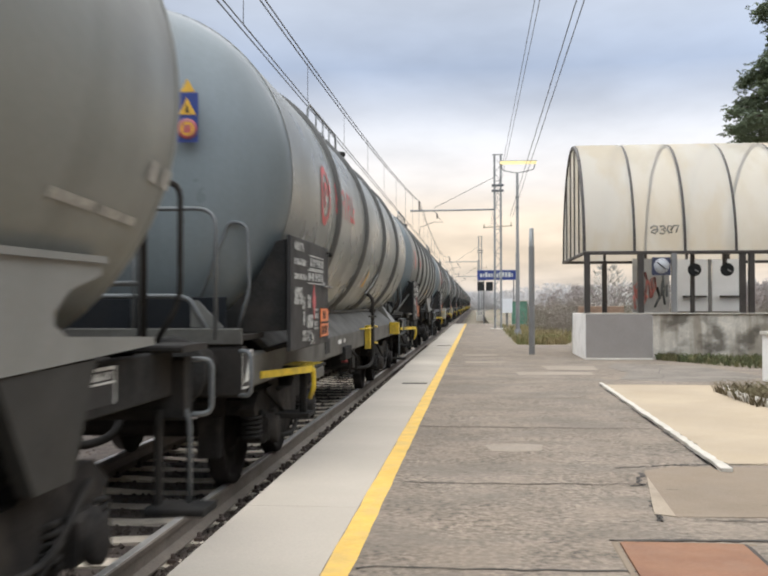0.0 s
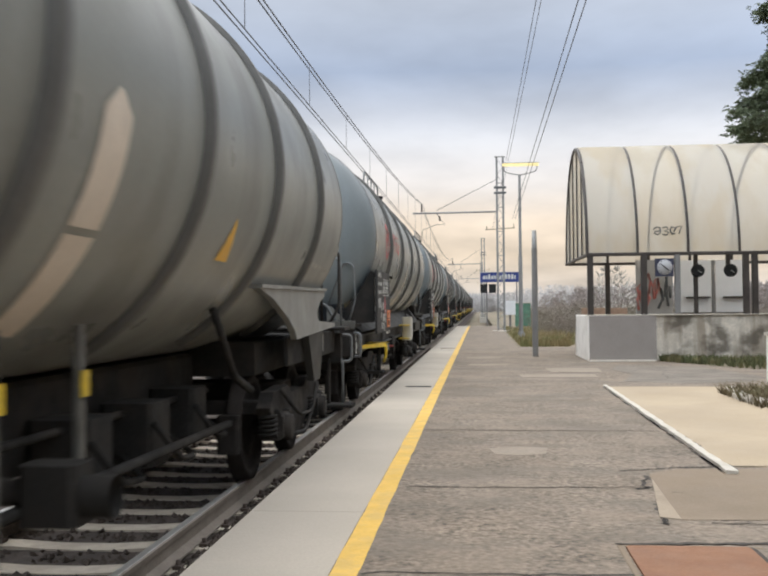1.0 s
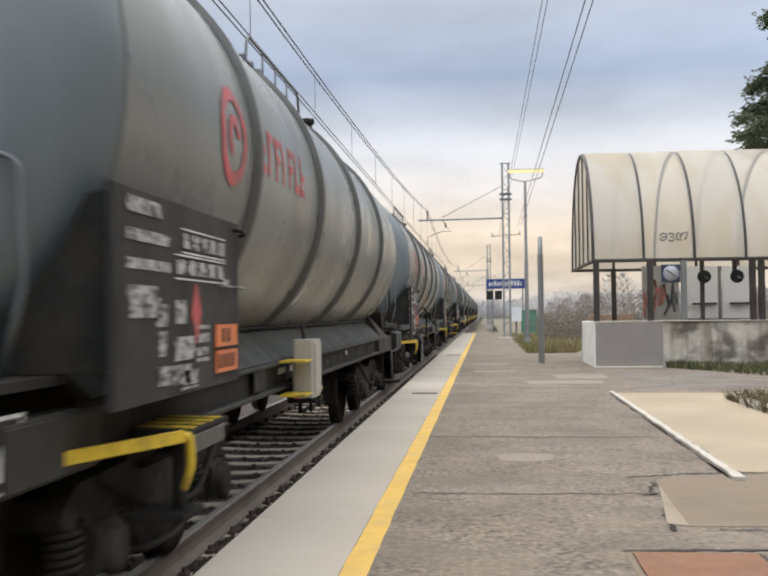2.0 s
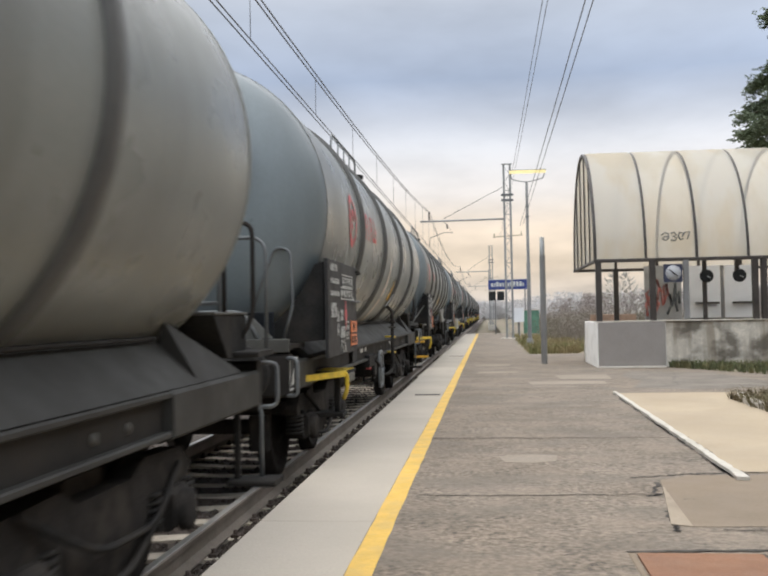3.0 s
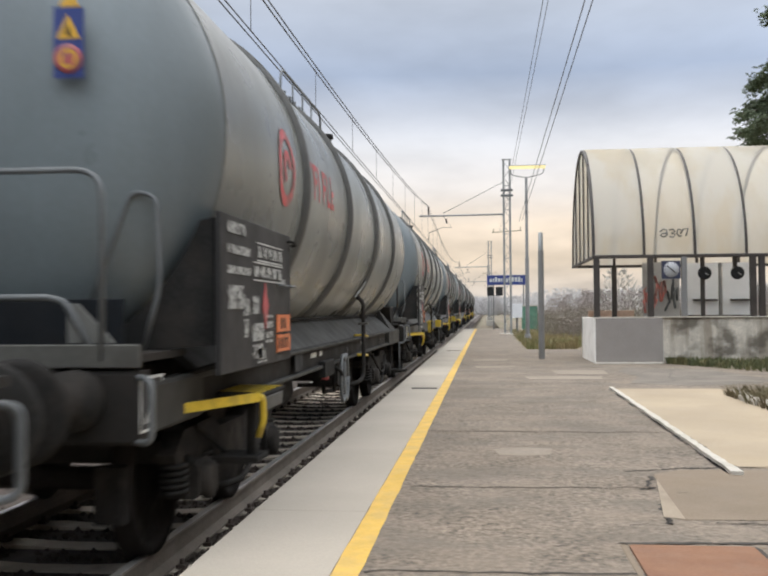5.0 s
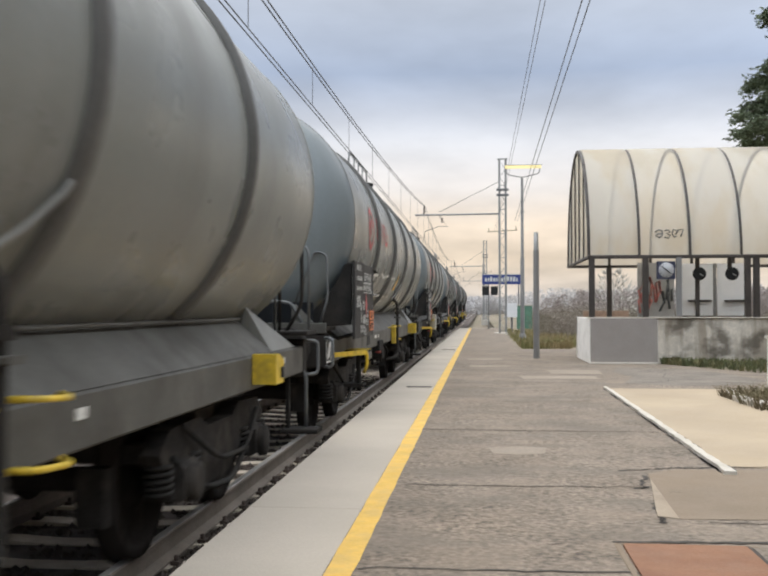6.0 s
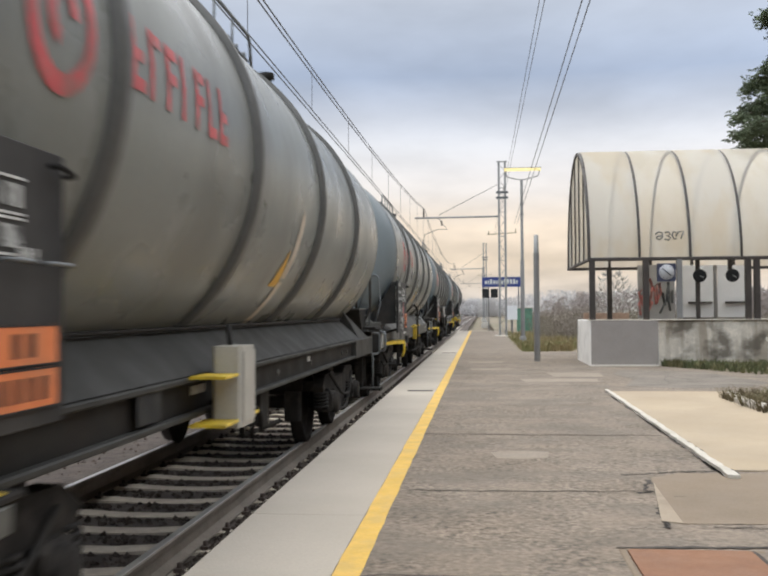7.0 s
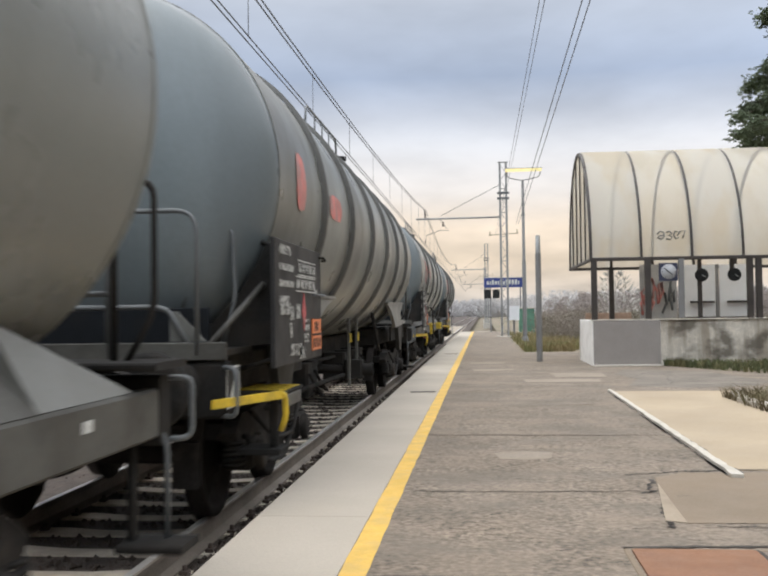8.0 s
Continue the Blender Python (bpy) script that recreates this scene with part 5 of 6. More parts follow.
def front_fittings(t, front, step=0.0):
    """Platform rails, end ladder and yellow shunter's step of the leading end."""
    f = front
    part("end_platform", Shape().box(-1.2, 1.18, f + 0.03, f + 0.75, 1.242, 1.28, 0.01), FRAME, t, "chequer-plate end platform")
    part("toe_board", Shape().box(-1.2, 1.19, f - 0.01, f + 0.02, 1.215, 1.33, 0.006), FRAME_GREY, t, "grey toe board of the end platform")
    part("end_railing", Shape().tube(bend([(-1.0, f, 1.25), (-1.0, f, 2.18), (1.0, f, 2.18), (1.0, f, 1.25)], 0.14), 0.016, 8)
         .tube([(0.40, f, 1.33), (0.40, f, 2.18)], 0.013, 6), TUBE, t, "bent tube end railing")
    part("knee_rail", Shape().tube(bend([(-1.0, f + 0.03, 1.56), (0.72, f + 0.03, 1.56), (0.80, f + 0.03, 1.54), (0.97, f + 0.03, 1.25)], 0.08), 0.018, 8), TUBE, t, "low bent knee rail")
    part("hand_hoop", Shape().tube(bend([(0.66, f + 0.45, 1.28), (0.93, f + 0.45, 2.0), (0.98, f + 0.45, 2.13), (1.12, f + 0.45, 2.10), (1.14, f + 0.45, 1.62), (1.04, f + 0.45, 1.28)], 0.09), 0.014, 8), TUBE, t, "bent tube hand hoop")
    part("end_bulkhead", Shape().box(-1.12, 1.0, f + 0.27, f + 0.30, 1.28, 1.555, 0.006), BULKHEAD, t, "dark blue-grey bulkhead behind the knee rail")
    part("corner_gusset", Shape().prism([(0.80, 1.335), (1.04, 1.335), (0.98, 1.40), (0.85, 1.53), (0.80, 1.53)], "y", f + 0.06, f + 0.075), SADDLE, t, "grey corner gusset")
    # black plate added as the shade between the tank's rim and the panel
    arc = [((R + 0.01) * math.cos(radians(g)), ZC - (R + 0.01) * math.sin(radians(g))) for g in range(22, 65, 6)]
    part("cradle", Shape().prism([(1.38, 2.0)] + arc + [(0.45, 1.285), (1.16, 1.285), (1.38, 1.30)], "y", f + 0.62, f + 0.68), DARK, t, "black plate standing in for shade under the tank end")
    if step:
        part("cradle_strut", Shape().tube([(1.02, f + 0.12, 1.28), (1.30, f + 0.60, 1.72)], 0.022, 6), FRAME_GREY, t, "sloping grey strut")
    part("grab_rail", Shape().tube(bend([(1.16, front + 0.02, 1.17), (1.27, front - 0.06, 1.17), (1.27, front - 0.06, 0.86), (1.16, front + 0.02, 0.86)], 0.06), 0.016, 6), TUBE, t)
    s = Shape()
    s.prism([(1.17, step - 1.33), (1.44, step - 0.60), (1.465, step - 0.60), (1.195, step - 1.33)], "z", 0.93, 0.985)
    s.tube(bend([(1.45, step - 0.61, 0.96), (1.46, step - 0.52, 0.95), (1.46, step - 0.50, 0.80), (1.42, step - 0.48, 0.70)], 0.04), 0.022, 8)
    part("step_rail", s, YELLOW, t, "yellow bent step rail")
    tread = part("shunter_step", Shape().box(0.98, 1.45, step - 0.45, step + 0.20, 0.94, 0.97, 0.008), DARK, t, "black step with yellow stripes")
    for k in range(4):
        y = step - 0.43 + 0.15 * k
        part("step_stripe", Shape().prism([(0.99, y + 0.09), (1.445, y), (1.445, y + 0.06), (0.99, y + 0.15)], "z", 0.973, 0.977), YELLOW, tread)
    part("step_apron", Shape().box(1.425, 1.452, step - 0.44, step + 0.11, 0.85, 0.938, 0.006), FRAME_GREY, tread, "scuffed grey apron")
    part("step_hanger", Shape().box(1.30, 1.355, step - 0.3, step - 0.22, 0.56, 0.95).box(1.1, 1.4, step - 0.42, step - 0.1, 0.52, 0.56), DARK, t, "black step hanger")
    n0, n1 = front - 0.0, front + 0.33
    nb = part("notice", Shape().box(1.187, 1.190, n0, n1, 0.90, 1.17, 0), PANEL, t, "dark notice with a white outline")
    part("notice_outline", Shape().box(1.191, 1.193, n0, n1, 1.155, 1.17, 0).box(1.191, 1.193, n0, n1, 0.90, 0.912, 0).box(1.191, 1.193, n0, n0 + 0.012, 0.912, 1.155, 0).box(1.191, 1.193, n1 - 0.012, n1, 0.912, 1.155, 0), WHITE, nb)
    part("notice_figure", Shape().prism([(n0 + 0.06, 0.94), (n0 + 0.20, 0.95), (n1 - 0.05, 1.11), (n1 - 0.12, 1.12)], "x", 1.191, 1.193), WHITE, nb)


def dome_sign(t):
    """Warning signs on the leading tank end."""
    f = -1.875 + TANK_BACK
    a = Shape().prism([(0.63, 2.70), (0.79, 2.70), (0.79, 3.07), (0.63, 3.07)], "y", f, f + 0.01)
    sg = part("warning_sign", a, BLUE, t, "blue warning sign on the tank end")
    part("warning_triangle", Shape().prism([(0.645, 2.905), (0.775, 2.905), (0.71, 3.03)], "y", f - 0.004, f - 0.0005), AMBER, sg, "yellow electric warning triangle")
    part("triangle_bolt", Shape().prism([(0.692, 2.92), (0.726, 2.92), (0.716, 2.96), (0.706, 2.985), (0.70, 2.95)], "y", f - 0.0065, f - 0.0045), HOLE, sg, "black bolt on the triangle")
    part("upper_triangle", Shape().prism([(0.655, 3.075), (0.765, 3.075), (0.71, 3.17)], "y", f + 0.003, f + 0.013), AMBER, sg, "yellow warning triangle")
    part("red_roundel", Shape().lathe([(-0.006, 0.052), (-0.006, 0.076), (0.0, 0.076)], (0.71, f - 0.001, 2.80), "y", 24), RED, sg, "red prohibition ring")
    part("roundel_face", Shape().lathe([(-0.004, 0.001), (-0.004, 0.052)], (0.71, f - 0.001, 2.80), "y", 24), AMBER, sg, "amber roundel face")
    part("roundel_figure", Shape().box(0.682, 0.738, f - 0.0075, f - 0.0055, 2.77, 2.83, 0.0), RED, sg, "dark red figure on the roundel")
    part("sign_bracket", Shape().box(0.67, 0.75, f + 0.011, f + 0.40, 2.78, 2.82), DARK, t)


def rear_fittings(t, rear):
    part("rear_platform", Shape().box(-1.1, 1.28, rear - 0.5, rear - 0.02, 1.242, 1.28, 0.01), FRAME, t)
    part("ladder_hoop", Shape().tube(bend([(1.02, rear - 0.22, 1.25), (1.18, rear - 0.22, 1.52), (1.18, rear - 0.22, 2.19), (0.97, rear - 0.22, 2.19), (0.97, rear - 0.22, 1.25)], 0.10), 0.017, 8), FRAME, t, "black end ladder hoop")
    part("ladder_leg", Shape().tube(bend([(1.10, rear - 0.14, 1.0), (1.20, rear - 0.10, 0.86), (1.20, rear - 0.10, 0.36)], 0.06), 0.017, 8), TUBE, t, "lower ladder bar")
    part("rear_railing", Shape().tube(bend([(0.9, rear - 0.1, 1.28), (0.9, rear - 0.1, 2.0), (-1.0, rear - 0.1, 2.0), (-1.0, rear - 0.1, 1.28)], 0.12), 0.014, 8)
         .tube([(0.9, rear - 0.1, 1.62), (-1.0, rear - 0.1, 1.62)], 0.016, 6), TUBE, t, "bent tube end railing")
    part("foot_step", Shape().box(1.0, 1.34, rear - 0.32, rear - 0.02, 0.33, 0.37, 0.01).box(1.02, 1.06, rear - 0.2, rear - 0.14, 0.37, 0.9), DARK, t, "low foot step")
    part("grab_rail", Shape().tube(bend([(1.16, rear - 0.02, 1.18), (1.29, rear + 0.04, 1.18), (1.29, rear + 0.04, 0.86), (1.16, rear - 0.02, 0.86)], 0.06), 0.016, 6), TUBE, t)


def top_fittings(t, mid):
    z = ZC + R
    for x in (-0.62, 0.62):
        part("roof_rail", Shape().tube(bend([(x, mid - 1.35, z - 0.12), (x, mid - 1.25, z + 0.26), (x, mid + 1.25, z + 0.26), (x, mid + 1.35, z - 0.12)], 0.1), 0.016, 6), TUBE, t, "bent roof hand rail")
        for k in (-0.6, 0.0, 0.6):
            part("rail_post", Shape().tube([(x, mid + k, z - 0.13), (x, mid + k, z + 0.25)], 0.012, 5), TUBE, t)
    s = Shape().box(-0.6, 0.6, mid - 1.3, mid + 1.3, z + 0.03, z + 0.05)
    for k in range(9):
        s.box(-0.6, 0.6, mid - 1.25 + 0.3 * k, mid - 1.2 + 0.3 * k, z + 0.02, z + 0.09)
    part("roof_walkway", s, TUBE, t, "grated roof walkway")
    part("manhole", Shape().lathe([(0, 0.30), (0.14, 0.30), (0.16, 0.34), (0.2, 0.34), (0.24, 0.1), (0.24, 0)], (0.1, mid + 1.8, z - 0.05), "z", 24), FRAME, t, "bolted manhole lid")
    part("relief_valve", Shape().lathe([(0, 0.06), (0.2, 0.06), (0.22, 0.09), (0.28, 0.09), (0.3, 0)], (0.55, mid + 2.3, z - 0.12), "z", 14), DARK, t, "small relief valve")


def side_sill(t, k, front, rear, paint):
    """A grey wagon has a plain deep sill; a blackened one a channel with flanges and closed end boxes."""
    if paint is FRAME_GREY:
        part("side_sill", Shape().box(k * 1.13 - 0.05, k * 1.13 + 0.05, front + 0.17, rear - 0.17, 0.885, 1.137, 0.015), paint, t, "long grey side sill")
        return
    part("side_sill", Shape().box(k * 1.11 - 0.03, k * 1.11 + 0.03, front + 0.17, rear - 0.17, 0.90, 1.137, 0.008), FRAME, t, "black side sill web")
    for z in (0.895, 1.10):
        part("sill_flange", Shape().box(k * 1.17 - 0.029, k * 1.17 + 0.029, front + 0.17, 9.98, z, z + 0.035, 0.008), SKIRT, t, "worn lighter flange edge")
    for y0, y1 in ((front + 0.17, -0.95), (10.0, rear - 0.17)):
        part("end_box", Shape().box(k * 1.17 - 0.029, k * 1.17 + 0.035, y0, y1, 0.88, 1.137, 0.02), SKIRT, t, "closed sill end")
    for y in (5.35, 6.9, 9.1, 9.5):
        part("bolt_head", Shape().lathe([(0, 0.03), (k * 0.012, 0.028), (k * 0.014, 0.0)], (k * 1.141, y, 1.0), "x", 10), FRAME_GREY, t, "pale bolt head")


def sill_wagon(variant, frame_paint, skirt_paint, label, end, rings):
    """A wagon on a through frame: side sills, skirts and underframe gear."""
    front, rear = -1.95, 12.07
    t = thing("tank_wagon", label, "tank wagon", group="wagons of the train")
    build_tank(t, -1.32, end, rings)
    for k in (-1, 1):
        side_sill(t, k, front, rear, frame_paint)
        out = [(k * 1.10, 1.14), (k * 1.17, 1.14), (k * 0.85, 1.42), (k * 0.80, 1.39)]
        part("skirt", Shape().prism(out, "y", -0.9, 10.6), skirt_paint, t, "tank skirt above the sill")
        part("skirt_gusset", Shape().add([(k * 1.16, 10.6, 1.14), (k * 1.16, 11.6, 1.14), (k * 0.95, 10.6, 1.50), (k * 0.85, 10.6, 1.14)], [(0, 1, 2), (1, 3, 2), (0, 2, 3), (0, 3, 1)]), SADDLE if frame_paint is FRAME_GREY else skirt_paint, t, "sloping gusset")
        part("skirt_rail", Shape().tube([(k * 0.93, -0.9, 1.40), (k * 0.93, 10.5, 1.40)], 0.012, 6), frame_paint, t, "thin pipe along the skirt")
    part("frame_notch", Shape().box(1.181, 1.186, 1.9, 2.25, 0.95, 1.11, 0.0), HOLE, t, "dark opening in the sill")
    part("centre_sill", Shape().box(-0.25, 0.25, front + 0.17, rear - 0.17, 0.78, 1.1, 0.02).box(-1.07, 1.07, 1.8, 1.95, 0.88, 1.1).box(-1.07, 1.07, 4.6, 4.75, 0.88, 1.1).box(-1.07, 1.07, 7.4, 7.55, 0.88, 1.1), DARK, t, "black centre sill")
    build_ends(t, front, rear, FRAME)
    for y in (0.25, 9.45):
        build_bogie(t, y)
    build_panel(t, variant)
    front_fittings(t, front)
    dome_sign(t)
    rear_fittings(t, rear)
    top_fittings(t, 5.3)
    # brake reservoir, levers and valves
    if variant != 6:
        part("air_reservoir", Shape().lathe([(0, 0.0), (0.03, 0.14), (0.08, 0.19), (1.0, 0.19), (1.05, 0.14), (1.08, 0)], (0.75, 2.05, 0.72), "y", 20), FRAME, t, "grey brake air reservoir")
    s = Shape().box(1.15, 1.22, 3.30, 3.9, 0.80, 0.968)
    s.tube(bend([(1.2, 3.9, 0.9), (1.26, 4.2, 0.8), (1.2, 4.5, 0.62)], 0.1), 0.018, 6).tube([(1.1, 4.6, 0.95), (1.1, 4.62, 0.55)], 0.02, 6).tube([(0.9, 5.1, 0.9), (0.9, 5.1, 0.5), (0.9, 6.6, 0.46)], 0.024, 6)
    s.box(0.8, 1.1, 4.9, 5.2, 0.6, 0.9, 0.03)
    part("brake_gear", s, DARK, t, "black brake levers and rods")
    part("brake_valve", Shape().lathe([(0, 0.0), (0.0, 0.04), (0.13, 0.04), (0.14, 0.0)], (1.16, 3.65, 0.76), "z", 14), RED, t, "small red valve body")
    if variant != 6:
        part("discharge_pipe", Shape().tube(bend([(1.20, 5.92, 1.66), (1.28, 5.92, 1.58), (1.28, 5.92, 0.62), (1.2, 5.6, 0.56), (0.5, 5.5, 0.56)], 0.12), 0.026, 10).lathe([(0, 0.05), (0.05, 0.05)], (1.28, 5.92, 1.38), "z", 12), FRAME, t, "grey discharge pipe")
        climb = [on_tank(6.30, p, 0.03) for p in range(62, -17, -6)] + [on_tank(6.26, -22, 0.03), on_tank(6.16, -28, 0.03), on_tank(6.0, -34, 0.035), on_tank(5.82, -39, 0.04), (1.20, 5.92, 1.63)]
        part("vent_pipe", Shape().tube(climb, 0.015, 8), SADDLE, t, "thin grey pipe climbing beside the ring")
        part("pipe_clamp", Shape().box(1.22, 1.34, 5.87, 5.97, 1.30, 1.33, 0.006), FRAME_GREY, t, "grey pipe clamp")
    for y, w in ((2.9, 0.3), (3.4, 0.16), (6.75, 0.12), (10.95, 0.10)):
        x = 1.182 if frame_paint is FRAME_GREY else 1.142
        part("label_bar", Shape().box(x, x + 0.003, y, y + w, 1.02, 1.07, 0), WHITE, t, "small white label")
    # painted signs
    ring = []
    for k in range(20):
        a, b = 2 * math.pi * k / 20, 2 * math.pi * (k + 1) / 20
        for r0, r1 in ((0.21, 0.29), (0.06, 0.13)):
            if r0 < 0.1 and k % 20 > 13:
                continue
            ring.append(tuple((0.38 + r * math.cos(g), -1.5 + math.degrees(r * math.sin(g) / R)) for r, g in ((r0, a), (r1, a), (r1, b), (r0, b))))
    big, small = [q for q in ring if abs(q[1][0] - 0.38) > 0.2 or abs(q[1][1] + 1.5) > 7.5], [q for q in ring if not (abs(q[1][0] - 0.38) > 0.2 or abs(q[1][1] + 1.5) > 7.5)]
    part("red_ring", decal(big, n=2), RED, t, "round red emblem ring")
    part("red_swirl", decal(small, n=2), RED, t, "red swirl inside the ring")
    for k in range(7):
        y, p = 1.05 + 0.23 * k, 0.5
        bars = [((y, p - 6.5), (y + 0.05, p - 6.5), (y + 0.05, p + 6.5), (y, p + 6.5))]
        if k in (1, 2, 4):
            bars.append(((y + 0.05, p + 3.9), (y + 0.16, p + 3.9), (y + 0.16, p + 6.2), (y + 0.05, p + 6.2)))
        elif k != 3:
            bars.append(((y + 0.05, p - 6.2), (y + 0.16, p - 6.2), (y + 0.16, p - 3.9), (y + 0.05, p - 3.9)))
        if k % 2 == 0:
            bars.append(((y + 0.05, p - 1.1), (y + 0.14, p - 1.1), (y + 0.14, p + 1.1), (y + 0.05, p + 1.1)))
        part("red_letter", decal(bars, n=2), RED, t, "plain red lettering block")
    # tapered black end bracket on the dark-framed wagons
    if frame_paint is FRAME:
        part("end_bracket", Shape().prism([(rear - 0.95, 1.53), (rear - 0.12, 1.53), (rear - 0.12, 1.29), (rear - 0.35, 1.24), (rear - 0.62, 1.24)], "x", 0.62, 1.10), DARK, t, "tapered black end bracket")
        part("bracket_edge", Shape().box(0.62, 1.11, rear - 0.95, rear - 0.11, 1.532, 1.55, 0.004), FRAME_GREY, t, "worn bracket rim")
        part("tail_reflector", Shape().box(0.93, 1.02, rear - 0.115, rear - 0.10, 1.42, 1.50, 0.006), AMBER, t, "small amber tail reflector")
    return t


def rear_marks(t, y, phi=-25):
    """Stencils near the tank's rear end."""
    for q in (((y - 1.0, phi), (y - 0.55, phi - 0.8), (y - 0.55, phi - 2.6), (y - 1.0, phi - 1.8)), ((y - 0.5, phi - 0.9), (y - 0.05, phi - 1.8), (y - 0.05, phi - 3.4), (y - 0.5, phi - 2.6)),
              ((y - 0.12, phi + 10), (y + 0.02, phi + 9.5), (y + 0.02, phi + 5.5), (y - 0.12, phi + 6)), ((y + 0.08, phi + 9.3), (y + 0.2, phi + 9), (y + 0.2, phi + 5), (y + 0.08, phi + 5.4))):
        part("pale_stencil", decal([q], n=3), STENCIL, t, "faint pale stencil")


def stripe(t, y, top, bottom, width):
    p = top - 4
    part("pale_stripe", decal([((y - width / 2, bottom + 2), (y + width / 2, bottom), (y + width / 2, p - 22), (y - width / 2, p - 22)), ((y - width / 2, p - 20.5), (y + width / 2, p - 20.5), (y + width / 2, p), (y - width / 2, p)),
                               ((y - width / 2, p), (y + width / 2, p), (y + width * 0.05, top), (y - width * 0.05, top))], n=16), STRIPE, t, "pale curved stripe")


def triangle(t, y, phi, size, m=AMBER, label="amber warning triangle"):
    h = math.degrees(size / R)
    part("warning_mark", decal([((y - size * 0.45, phi - h / 2), (y + size * 0.45, phi - h / 2), (y + 0.002, phi + h / 2), (y - 0.002, phi + h / 2))]), m, t, label)
    if m is WHITE:
        part("warning_core", decal([((y - size * 0.12, phi - h * 0.3), (y + size * 0.12, phi - h * 0.3), (y + size * 0.10, phi), (y - size * 0.10, phi))], 0.009), RED, t, "red core of the warning mark")


def cabinet(t, y):
    b = part("side_cabinet", Shape().box(1.24, 1.42, y, y + 0.34, 0.82, 1.30, 0.02), CABINET, t, "pale metal cabinet on the sill")
    part("cabinet_door", Shape().box(1.421, 1.432, y + 0.03, y + 0.31, 0.85, 1.27, 0.006), CABINET, b)
    part("cabinet_pipe", Shape().tube([(1.30, y + 0.2, 1.30), (1.29, y + 0.2, 1.43)], 0.016, 8), FRAME, t)
    for y0, y1, z in ((y - 0.32, y - 0.02, 0.855), (y - 0.32, y - 0.02, 1.125), (y + 0.36, y + 0.5, 0.86)):
        part("cabinet_rail", Shape().box(1.2, 1.41, y0, y1, z, z + 0.018), YELLOW, t, "yellow cabinet bracket")


def yellow_handles(t, y):
    """Two short bent yellow handles beside the discharge pipe."""
    for z in (1.165, 0.915):
        part("yellow_handle", Shape().tube(bend([(1.16, y - 0.02, z), (1.30, y + 0.02, z), (1.30, y + 0.30, z - 0.02), (1.22, y + 0.36, z - 0.01)], 0.05), 0.014, 6), YELLOW, t, "short yellow valve handle")


def yellow_gear(t, y):
    part("yellow_box", Shape().box(1.185, 1.27, y - 0.11, y - 0.04, 0.84, 1.18, 0.01), YELLOW, t, "yellow valve box")
    part("yellow_rail", Shape().tube(bend([(1.16, y - 0.55, 1.14), (1.27, y - 0.5, 1.15), (1.27, y + 0.1, 1.15)], 0.05), 0.012, 6), YELLOW, t, "yellow grab rail")
    yellow_handles(t, y + 0.35)


def end_lamp_box(t, y):
    b = part("end_box", Shape().prism([(y - 0.14, 0.93), (y + 0.14, 0.93), (y + 0.14, 1.10), (y - 0.02, 1.15), (y - 0.14, 1.15)], "x", 1.185, 1.36), YELLOW, t, "yellow box at the wagon end")
    part("box_hinge", Shape().box(1.362, 1.37, y + 0.02, y + 0.10, 0.97, 1.05, 0.003), DARK, b, "dark latch")


def brake_wheel(t, y):
    s = Shape()
    for k in (0, 0.22):
        pts = [(1.24, y + k + 0.16 * math.cos(a), 0.72 + 0.26 * math.sin(a)) for a in [j * math.pi / 10 for j in range(21)]]
        s.tube(pts, 0.02, 6)
    part("brake_hoop", s, TUBE, t, "black hose loops")


